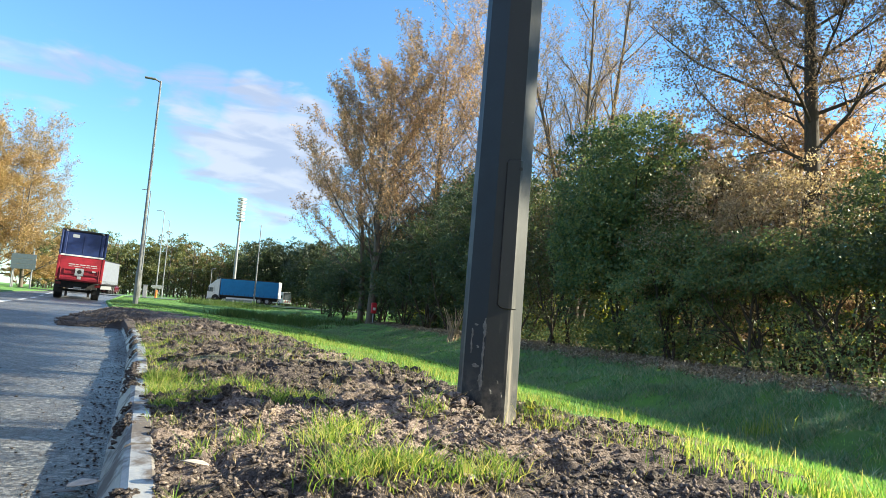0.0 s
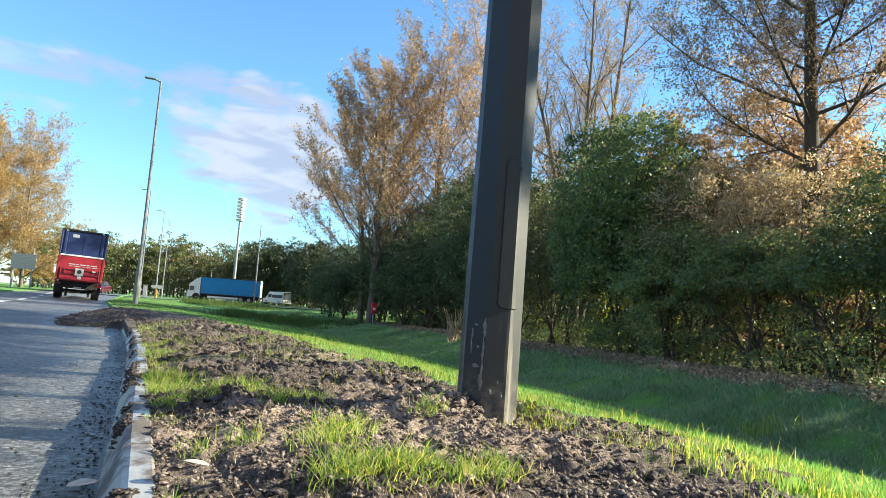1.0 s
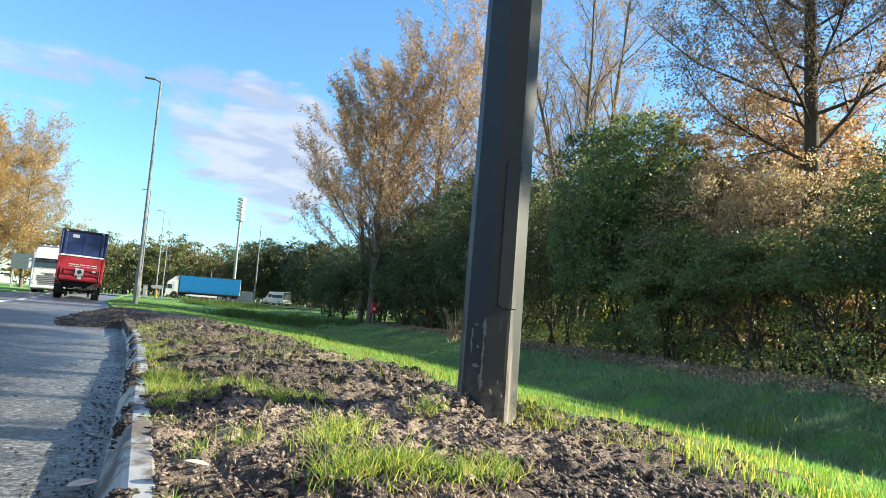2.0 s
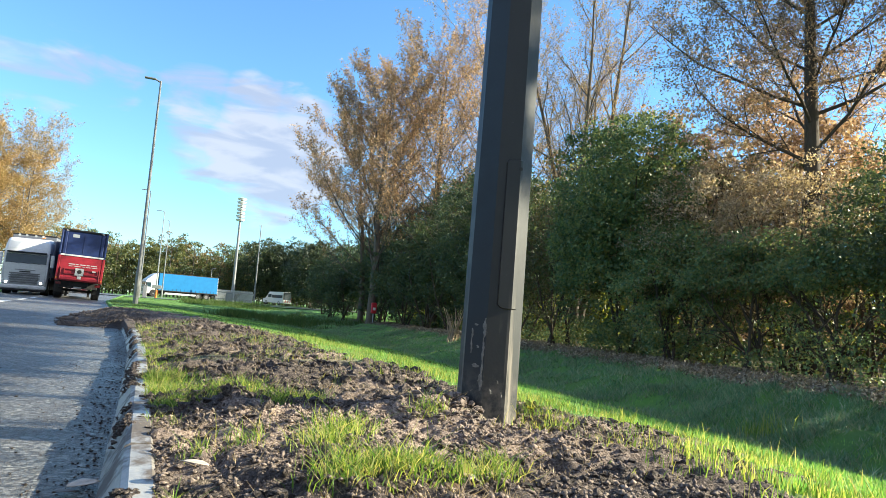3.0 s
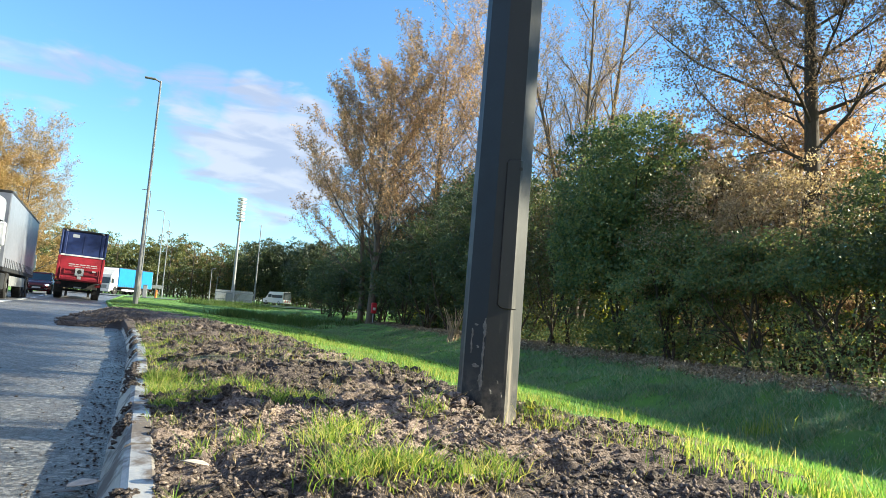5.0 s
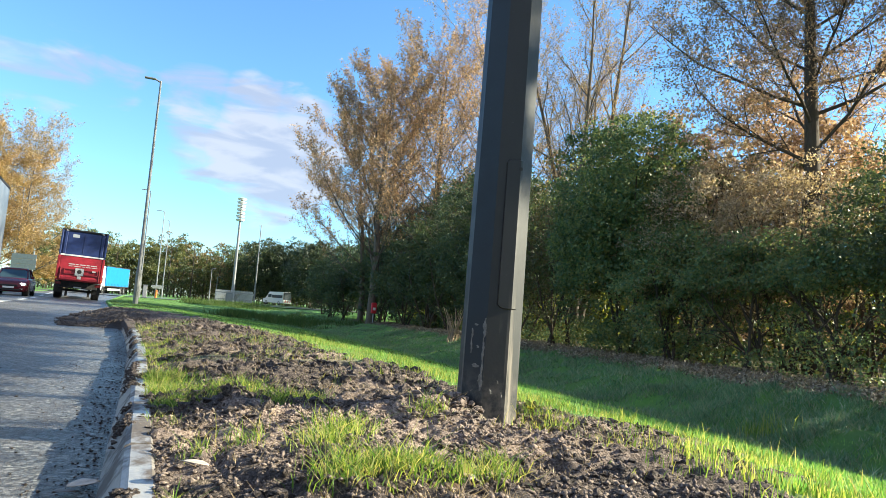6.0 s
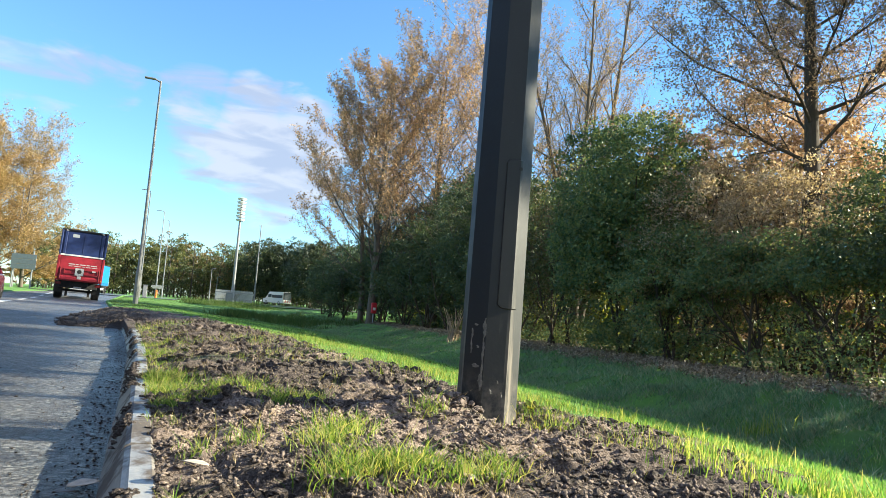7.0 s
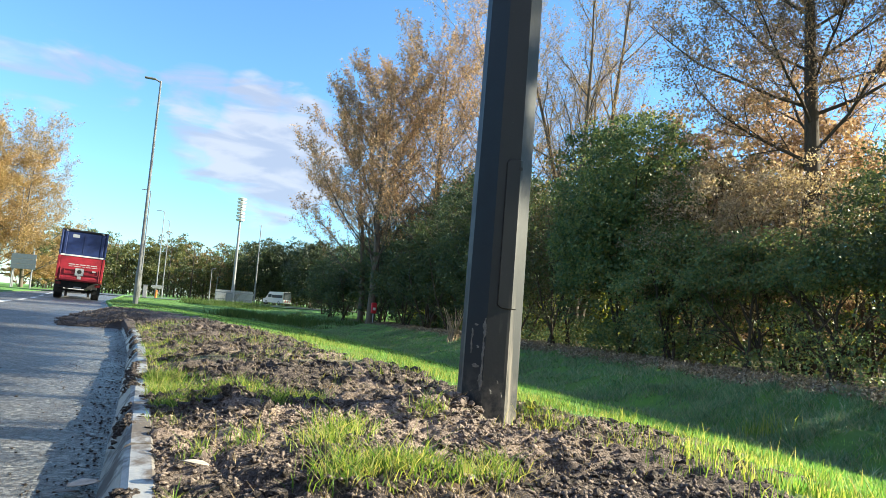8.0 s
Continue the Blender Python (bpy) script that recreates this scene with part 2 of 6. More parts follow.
M_BLADE = leafy("grass_blades", [(0.09, 0.19, 0.03), (0.18, 0.32, 0.055), (0.36, 0.45, 0.09), (0.55, 0.52, 0.2)], 0.58, 0.5, 0.2)
# lawn green set brighter than M_BLADE to lift the shaded ditch
M_LAWN = leafy("brightened_lawn_blades", [(0.16, 0.38, 0.08), (0.24, 0.49, 0.1), (0.33, 0.57, 0.13), (0.44, 0.59, 0.2)], 0.35, 0.5, 0.25, (1.2, 1.2, 0.8))
# darker copy of the grass, the far lawn's shade put into its colour
M_BLADE_FAR = leafy("shade_toned_grass_blades", [(0.045, 0.095, 0.02), (0.07, 0.135, 0.026), (0.095, 0.165, 0.032), (0.14, 0.18, 0.05)], 0.4, 0.6, 0.4)
M_BLADE_LONG = leafy("long_grass_blades", [(0.12, 0.26, 0.14), (0.18, 0.34, 0.18), (0.25, 0.38, 0.21), (0.4, 0.43, 0.29)], 0.3, 0.5, 0.45)


def mat_clod():
    m = Mat("clods_of_soil", 0.9, 0, 0.25).world_co()
    n = m.noise(110, 6, 0.8)
    c = m.ramp(n, [(0.3, (0.022, 0.018, 0.016)), (0.47, (0.13, 0.105, 0.092)), (0.58, (0.33, 0.265, 0.23)), (0.72, (0.55, 0.45, 0.38))])
    m.colour(m.mix(m.ramp(m.island(), [(0.72, 0.0), (1.0, 0.85)]), c, (0.46, 0.36, 0.3)))
    m.bump(n, 0.8, 0.012)
    return m.m


M_CLOD = mat_clod()


def mat_mud():
    m = Mat("wet_mud", 0.8, 0, 0.25).world_co()
    n = m.noise(90, 5, 0.75)
    m.colour(m.ramp(n, [(0.35, (0.024, 0.02, 0.019)), (0.52, (0.115, 0.094, 0.085)), (0.7, (0.38, 0.31, 0.27))]))
    m.bump(m.math("ADD", n, m.noise(25, 4, 0.6)), 1.0, 0.03)
    return m.m


M_MUD = mat_mud()
M_GALV = plain("weathered_grey_steel", (0.3, 0.31, 0.32), 0.5, 0.3)
M_DARKPOST = plain("dark_grey_steel", (0.2, 0.205, 0.215), 0.5, 0.2)
M_WHITE = plain("white_paint", (0.72, 0.73, 0.74), 0.35, 0, 0.12)
M_ROADPAINT = plain("worn_road_paint", (0.8, 0.8, 0.79), 0.6, 0, 0.2, 14)
M_BLACK = plain("black_rubber", (0.018, 0.018, 0.019), 0.75, 0, 0.3)
M_CHASSIS = plain("dirty_chassis_steel", (0.03, 0.03, 0.032), 0.65, 0.2, 0.4)
M_NAVY = plain("navy_trailer_paint", (0.02, 0.038, 0.14), 0.4, 0, 0.3, 2.5)
M_RED = plain("red_trailer_paint", (0.33, 0.02, 0.035), 0.4, 0, 0.3, 2.5)
M_BLUE = plain("bright_blue_curtain", (0.018, 0.185, 0.45), 0.5, 0, 0.12, 2.0, 0.3)
M_SILVER = plain("grey_curtain", (0.2, 0.215, 0.26), 0.38, 0.0, 0.15, 2.0)
M_CARRED = plain("dark_red_car_paint", (0.1, 0.012, 0.022), 0.22, 0.2, 0.1)
M_RIM = plain("wheel_metal", (0.35, 0.35, 0.36), 0.4, 0.7)
M_GLASS = mat_glass("dark_vehicle_glass")
M_LAMP = mat_glow("lit_headlamp", (1.0, 0.9, 0.72), 14.0)
M_LAMPOFF = plain("clear_lamp_glass", (0.6, 0.62, 0.64), 0.12, 0, 0.1)
M_TAIL = plain("red_lamp_glass", (0.16, 0.01, 0.012), 0.2, 0, 0.1)
M_AMBER = plain("amber_reflector", (0.7, 0.25, 0.03), 0.3, 0, 0.1)
M_SIGNBACK = plain("grey_sign_back", (0.2, 0.23, 0.26), 0.5, 0.4)
M_ORANGEPL = plain("orange_plastic", (0.75, 0.2, 0.03), 0.5, 0, 0.15)
M_REDPL = plain("red_plastic", (0.6, 0.03, 0.05), 0.4, 0, 0.15)
M_VANBLUE = plain("dark_blue_van_paint", (0.012, 0.016, 0.028), 0.3, 0, 0.2)

M_REDDARK = plain("dark_red_steel", (0.2, 0.015, 0.025), 0.4, 0.1, 0.3)
M_STRAW = leafy("dead_straw", [(0.3, 0.22, 0.12), (0.42, 0.32, 0.19), (0.5, 0.4, 0.26)], 0.25, 0.6, 0.2)
M_SPLASH = plain("dried_pale_splash", (0.2, 0.19, 0.175), 0.8, 0, 0.5, 60)
M_FENCE = plain("pale_fence_paint", (0.5, 0.52, 0.54), 0.5, 0.2)
M_TWIG = plain("pale_twigs", (0.4, 0.3, 0.2), 0.8, 0, 0.3)
# pale tone that puts sunlight on the bank path into the colour
M_SUNLIT_PATH = plain("sunlit_path_tone", (0.5, 0.45, 0.36), 0.9, 0, 0.3, 20)
M_PALELEAF = plain("pale_dead_leaf", (0.58, 0.48, 0.39), 0.7, 0, 0.35, 30)
M_DEADLEAF = plain("brown_dead_leaf", (0.1, 0.06, 0.035), 0.5, 0, 0.4, 30)

# ---- mesh helpers ----


def hash2(ix, iy, seed):
    h = (ix.astype(np.int64) * 374761393 + iy.astype(np.int64) * 668265263 + seed * 1442695041) & 0xFFFFFFFF
    h = ((h ^ (h >> 13)) * 1274126177) & 0xFFFFFFFF
    return ((h ^ (h >> 16)) & 0xFFFF) / 65535.0


def vnoise(x, y, scale, seed=1):
    x, y = np.asarray(x, float) / scale, np.asarray(y, float) / scale
    ix, iy = np.floor(x), np.floor(y)
    fx, fy = x - ix, y - iy
    fx, fy = fx * fx * (3 - 2 * fx), fy * fy * (3 - 2 * fy)
    a, b = hash2(ix, iy, seed), hash2(ix + 1, iy, seed)
    c, d = hash2(ix, iy + 1, seed), hash2(ix + 1, iy + 1, seed)
    return (a + (b - a) * fx) * (1 - fy) + (c + (d - c) * fx) * fy


def sm(x, a, b):
    t = np.clip((np.asarray(x, float) - a) / (b - a), 0, 1)
    return t * t * (3 - 2 * t)


def mesh_np(name, verts, faces, material, smooth=False):
    """A mesh from numpy arrays; all faces have the same number of corners."""
    me = bpy.data.meshes.new(name)
    verts, faces = np.asarray(verts, np.float32), np.asarray(faces, np.int32)
    n, k = faces.shape
    me.vertices.add(len(verts))
    me.vertices.foreach_set("co", verts.ravel())
    me.loops.add(n * k)
    me.loops.foreach_set("vertex_index", faces.ravel())
    me.polygons.add(n)
    me.polygons.foreach_set("loop_start", np.arange(n, dtype=np.int32) * k)
    me.update(calc_edges=True)
    if not smooth:
        me.shade_flat()
    me.materials.append(material)
    return me


def part(name, bm, material, parent=None, label="", smooth=False):
    """Links a bmesh as one mesh object under a thing or a part."""
    me = bpy.data.meshes.new(name)
    bm.to_mesh(me)
    bm.free()
    me.materials.append(material)
    if smooth:
        me.polygons.foreach_set("use_smooth", np.ones(len(me.polygons), bool))
    ob = new(name, me)
    ob.parent = parent
    return tagged(ob, label)


def empty(name, m=None):
    ob = new(name)
    ob.empty_display_size = 0.3
    if m is not None:
        ob.matrix_world = m
    return ob


def box(x0, x1, y0, y1, z0, z1, bevel=0.0, bm=None, segs=1):
    """A box with rounded edges, added to bm or to a new bmesh."""
    b = bmesh.new()
    bmesh.ops.create_cube(b, size=1, matrix=Matrix.Translation(((x0 + x1) / 2, (y0 + y1) / 2, (z0 + z1) / 2))
                          @ Matrix.Diagonal((abs(x1 - x0), abs(y1 - y0), abs(z1 - z0), 1)))
    if bevel:
        bmesh.ops.bevel(b, geom=list(b.edges), offset=bevel, segments=segs, affect="EDGES", profile=0.5)
    if bm is None:
        return b
    me = bpy.data.meshes.new("tmp")
    b.to_mesh(me)
    b.free()
    bm.from_mesh(me)
    bpy.data.meshes.remove(me)
    return bm


def prism(points, axis, a, b, bevel=0.0, bm=None):
    """Outline points (two coordinates each) swept along an axis from a to b."""
    q = bmesh.new()
    ring = []
    for s in (a, b):
        row = []
        for p in points:
            co = [0, 0, 0]
            rest = [i for i in range(3) if i != axis]
            co[axis], co[rest[0]], co[rest[1]] = s, p[0], p[1]
            row.append(q.verts.new(co))
        ring.append(row)
    n = len(points)
    q.faces.new(ring[0])
    q.faces.new(ring[1])
    for i in range(n):
        q.faces.new((ring[0][i], ring[0][(i + 1) % n], ring[1][(i + 1) % n], ring[1][i]))
    bmesh.ops.recalc_face_normals(q, faces=list(q.faces))
    if bevel:
        bmesh.ops.bevel(q, geom=list(q.edges), offset=bevel, segments=2, affect="EDGES", profile=0.5)
    if bm is None:
        return q
    me = bpy.data.meshes.new("tmp")
    q.to_mesh(me)
    q.free()
    bm.from_mesh(me)
    bpy.data.meshes.remove(me)
    return bm


def rod(p, q, r0, r1=None, sides=8, bm=None, caps=True):
    """A tapered rod from p to q."""
    own = bm is None
    bm = bm or bmesh.new()
    p, q = Vector(p), Vector(q)
    d = q - p
    m = Matrix.Translation((p + q) / 2) @ d.to_track_quat("Z", "Y").to_matrix().to_4x4()
    bmesh.ops.create_cone(bm, cap_ends=caps, segments=sides, radius1=r0, radius2=r0 if r1 is None else r1, depth=d.length, matrix=m)
    return bm


# ---- the lie of the land ----


def edge_x(y):
    """The kerb line: straight by the camera, then bearing away, then straight again."""
    y = np.asarray(y, float)
    t = np.clip(y - 5.0, 0, 36)
    return -0.055 - 0.052 * (np.sqrt(t * t + 9) - 3) - 0.0 * y


def dip(y):
    return -0.17 * np.exp(-((np.asarray(y, float) - 42) / 20.0) ** 2)


PU = [-400, -12, -8.2, -7.0, -6.95, 0.0, 0.12, 0.6, 1.5, 2.1, 4.0, 6.0, 6.3, 7.6, 11, 16, 40, 400]
PZ = [0.6, 0.05, 0.0, -0.0, -0.16, -0.16, 0.0, 0.03, 0.03, -0.03, -0.33, -0.71, -0.72, -0.24, -0.22, -0.2, -0.2, 0.3]
FZ = [0.6, 0.0, -0.06, -0.06, -0.16, -0.16, -0.06, -0.05, -0.04, -0.04, -0.04, -0.05, -0.06, -0.08, -0.08, -0.08, -0.08, 0.3]


def soil_mask(x, y):
    """Where the turf is churned to bare soil."""
    u = x - edge_x(y)
    n = vnoise(x, y, 0.55, 3) * 0.6 + vnoise(x, y, 0.16, 5) * 0.4
    band = sm(u, -0.7, 0.1) * (1 - sm(u, 1.15, 1.75)) * (1 - sm(y, 14, 21))
    dug = np.exp(-(((x - 1.25) / 0.55) ** 2 + ((y - 2.2) / 0.8) ** 2))
    band = np.clip(band + dug, 0, 1.2)
    return np.clip(sm(n, 0.62 - 0.44 * band, 0.76 - 0.44 * band) * (band > 0.02), 0, 1)


def bank_shift(y):
    """How far the ditch and the wood's edge bear away from the kerb."""
    return 0.22 * np.clip(np.asarray(y, float) - 5.85, -8, 40)


def bank_x(y, u):
    """A place u metres from the kerb on the lie of the bank near the camera, carried along it."""
    return edge_x(y) + np.where(u > 2.1, 2.1 + (u - 2.1) * (6.8 + bank_shift(y)) / 6.8, u)


def land(x, y, rough=True):
    x, y = np.asarray(x, float), np.asarray(y, float)
    u = x - edge_x(y)
    u = np.where(u > 2.1, 2.1 + (u - 2.1) * 6.8 / (6.8 + bank_shift(y)), u)
    far = sm(y, 45, 75)
    z = np.interp(u, PU, PZ) * (1 - far) + np.interp(u, PU, FZ) * far + dip(y)
    # mound round the lamp column
    z = z + 0.07 * np.exp(-(((x - 0.98) ** 2 + (y - 2.3) ** 2) / 0.05)) - 0.06 * np.exp(-(((x - 1.29) ** 2 + (y - 2.12) ** 2) / 0.03))
    z = z + 0.03 * sm(u, 0.2, 0.5) * (1 - sm(u, 1.2, 1.8)) * (1 - sm(y, 10, 14))
    if rough:
        s = soil_mask(x, y) * (u > 0.1)
        z = z + s * (0.02 * (vnoise(x, y, 0.3, 11) - 0.5) + (0.02 + 0.035 * sm(y, 2.2, 3.4)) * (vnoise(x, y, 0.12, 12) - 0.5) - (0.025 + 0.05 * sm(y, 2.2, 3.4)) * np.abs(vnoise(x, y, 0.06, 13) - 0.5) + 0.034 * (vnoise(x, y, 0.035, 16) - 0.5))
        z = z + (u > 0.3) * 0.05 * (vnoise(x, y, 0.8, 14) - 0.5) * sm(u, 0.2, 0.8)
        z = z + sm(u, 6.0, 6.6) * (1 - sm(u, 8, 9)) * (0.16 * (vnoise(x, y, 0.5, 15) - 0.5) + 0.1 * (vnoise(x, y, 0.22, 17) - 0.5))
    return z


def steps(*spans):
    out = []
    for a, b, d in spans:
        out += list(np.arange(a, b, d))
    return np.array(out)


def build_ground():
    xs = steps((-1500, -120, 120), (-120, -14, 8), (-14, -7.4, 1.0), (-7.4, -6.0, 0.35), (-6.0, -0.1, 0.6), (-0.1, 2.0, 0.016), (2.0, 3.0, 0.05), (3.0, 13, 0.16), (13, 30, 1.2), (30, 120, 8), (120, 1501, 120))
    ys = steps((-400, -20, 40), (-20, -2.0, 1.2), (-2.0, 0.9, 0.06), (0.9, 3.6, 0.016), (3.6, 6.0, 0.034), (6, 11, 0.08), (11, 24, 0.25), (24, 60, 1.0), (60, 160, 5), (160, 3001, 150))
    gx, gy = np.meshgrid(xs, ys)
    # columns of the sheet follow the kerb line
    gx = gx + edge_x(gy) * (np.abs(gx) < 60)
    z = land(gx, gy)
    u = gx - edge_x(gy)
    z = np.where((u < 0.16) & (u > 0.015) & (gy > 8.5), np.maximum(z, dip(gy) + 0.016 + 0.03 * (vnoise(gx, gy, 0.4, 61) - 0.4)), z)
    z = np.where((u < np.where(gy > 8.5, 0.012, 0.06)) & (u > -6.98), np.minimum(z, -0.2 + dip(gy)), z)
    nx, ny = len(xs), len(ys)
    v = np.stack([gx.ravel(), gy.ravel(), z.ravel()], 1)
    i = np.arange(nx * ny).reshape(ny, nx)
    f = np.stack([i[:-1, :-1].ravel(), i[:-1, 1:].ravel(), i[1:, 1:].ravel(), i[1:, :-1].ravel()], 1)
    me = mesh_np("ground", v, f, M_GROUND, True)
    a = me.attributes.new("soil", "FLOAT", "POINT")
    bare = 0.85 * sm(u, 0.05, 0.1) * (1 - sm(u, 1.3, 1.6)) * (1 - sm(gy, 10, 16))
    a.data.foreach_set("value", np.maximum(soil_mask(gx, gy), bare).ravel().astype(np.float32))
    # patches by kerb and column: sunlit soil put into the colour, with dry crumbs
    d = 1.3 * np.exp(-((gx - 0.36) / 0.45) ** 2 - ((gy - 2.02) / 0.3) ** 2) + 0.8 * np.exp(-((gx - 1.05) / 0.4) ** 2 - ((gy - 1.8) / 0.35) ** 2) + 0.6 * sm(vnoise(gx, gy, 0.6, 62), 0.62, 0.8)
    a = me.attributes.new("dry", "FLOAT", "POINT")
    a.data.foreach_set("value", np.clip(d, 0, 1).ravel().astype(np.float32))
    ub = np.where(u > 2.1, 2.1 + (u - 2.1) * 6.8 / (6.8 + bank_shift(gy)), u)
    w = sm(ub, 7.45, 7.9) * (1 - sm(gy, 34, 46)) * np.clip(0.35 + vnoise(gx, gy, 0.4, 21), 0, 1)
    a = me.attributes.new("litter", "FLOAT", "POINT")
    a.data.foreach_set("value", w.ravel().astype(np.float32))
    tagged(new("ground", me), "churned muddy verge with patchy grass and a shallow ditch", "ground", kind="structure")


def road_z(x, y):
    u = x - edge_x(y)
    return -0.105 + dip(y) + 0.022 * np.clip(1 - ((u + 3.4) / 3.6) ** 2, 0, 1)


def spill_mask(x, y):
    """Where mud has been dragged over the kerb onto the road."""
    u = x - edge_x(y)
    left = -0.82 * (1 - sm(y, 11.5, 27))
    front = sm(y + 0.8 * (vnoise(x, y, 0.3, 54) - 0.5) - 0.1 * u, 10.4, 11.0 + 0.5 * sm(u, -0.3, 0.0))
    return front * sm(u + 0.35 * (vnoise(x, y, 0.4, 51) - 0.5), left - 0.06, left + 0.1) * (1 - sm(y, 17, 23))


def build_road():
    su, sy = np.meshgrid(np.linspace(-1.3, 0.75, 82), np.concatenate([np.arange(10.1, 12.5, 0.04), np.arange(12.5, 24, 0.12)]))
    sx = su + edge_x(sy)
    m = spill_mask(sx, sy)
    rise = sm(su, -0.5, 0.03) * m + sm(su, -0.02, 0.03) * (1 - m)
    sz = road_z(sx, sy) * (1 - rise) + (dip(sy) + 0.012) * rise
    sz = sz + m * (0.02 + 0.05 * (vnoise(sx, sy, 0.3, 52) - 0.5) + 0.06 * (vnoise(sx, sy, 0.11, 53) - 0.5)) - 0.05 * (1 - m)
    k = np.arange(su.size).reshape(su.shape)
    me = mesh_np("mud_spill", np.stack([sx.ravel(), sy.ravel(), sz.ravel()], 1), np.stack([k[:-1, :-1].ravel(), k[:-1, 1:].ravel(), k[1:, 1:].ravel(), k[1:, :-1].ravel()], 1), M_MUD, True)
    tagged(new("mud_spill", me), "heap of churned mud dragged over the kerb", "mud", kind="stuff")
    us = np.concatenate([np.linspace(-7.0, -0.6, 20), np.linspace(-0.5, 0.02, 6)])
    ys = steps((-60, 0, 4), (0, 14, 0.3), (14, 60, 1), (60, 101, 4))
    gu, gy = np.meshgrid(us, ys)
    gx = gu + edge_x(gy)
    z = road_z(gx, gy)
    v = np.stack([gx.ravel(), gy.ravel(), z.ravel()], 1)
    i = np.arange(len(us) * len(ys)).reshape(len(ys), len(us))
    f = np.stack([i[:-1, :-1].ravel(), i[:-1, 1:].ravel(), i[1:, 1:].ravel(), i[1:, :-1].ravel()], 1)
    tagged(new("road", mesh_np("road", v, f, M_ROAD, True)), "damp worn dark asphalt carriageway with mud", "road", kind="structure")
    # the roundabout beyond
    a = np.linspace(0, 2 * math.pi, 97)
    rr = np.array([12.5, 16.0, 20.5])
    cx, cy = 9.0, 90.0
    vv = np.stack([np.concatenate([cx + r * np.cos(a) for r in rr]), np.concatenate([cy + r * np.sin(a) for r in rr]), np.full(97 * 3, -0.03)], 1)
    j = np.arange(97 * 3).reshape(3, 97)
    ff = np.stack([j[:-1, :-1].ravel(), j[:-1, 1:].ravel(), j[1:, 1:].ravel(), j[1:, :-1].ravel()], 1)
    tagged(new("road", mesh_np("road", vv, ff, M_ROAD, True)), "grey asphalt ring of a roundabout", "road", kind="structure")


build_ground()
build_road()


def build_kerb():
    kerb = tagged(empty("kerb"), "pale concrete kerb smeared with dark mud", "kerb", kind="structure")
    prof = [(-0.004, -0.22), (0.0, -0.11), (0.044, -0.026), (0.054, -0.009), (0.07, 0.0), (0.118, 0.0), (0.125, -0.008), (0.125, -0.22)]
    meshes = []
    for k in range(3):
        b = prism(prof, 1, 0.002, 0.912, 0.0)
        for v in b.verts:
            v.co.x += random.uniform(-0.0015, 0.0015)
            v.co.z += random.uniform(-0.0015, 0.0015)
        me = bpy.data.meshes.new("kerb_stone")
        b.to_mesh(me)
        b.free()
        me.materials.append(M_KERB)
        meshes.append(me)
    y = -9.865
    i = 0
    while y < 62:
        x0, x1 = float(edge_x(y)), float(edge_x(y + 0.915))
        ob = new("kerb_stone", meshes[i % 3])
        ob.parent = kerb
        ob.matrix_basis = pose(x0, y, float(dip(y)) + 0.004 * math.sin(i * 2.1), 0, 0, math.degrees(math.atan2(x0 - x1, 0.915)))
        y += 0.915
        i += 1


def build_road_marks():
    """Dashes of the centre line, which bears away as the road widens."""
    for k in range(9):
        y, w, ln = -3.7 + 8.5 * k, 0.2, 4.6
        bm = bmesh.new()
        rows = []
        for i in range(5):
            yy = y + ln * i / 4
            xx = -3.75 - 0.0769 * (yy - 23.4)
            rows.append([bm.verts.new((xx + d, yy, float(road_z(xx + d, yy)) + 0.012)) for d in (-w / 2, w / 2)])
        for p, q in zip(rows, rows[1:]):
            bm.faces.new((p[0], p[1], q[1], q[0]))
        ob = part("lane_mark", bm, M_ROADPAINT)
        tagged(ob, "worn white dash of a painted lane line", "road marking", "dashes of the lane line", "structure")


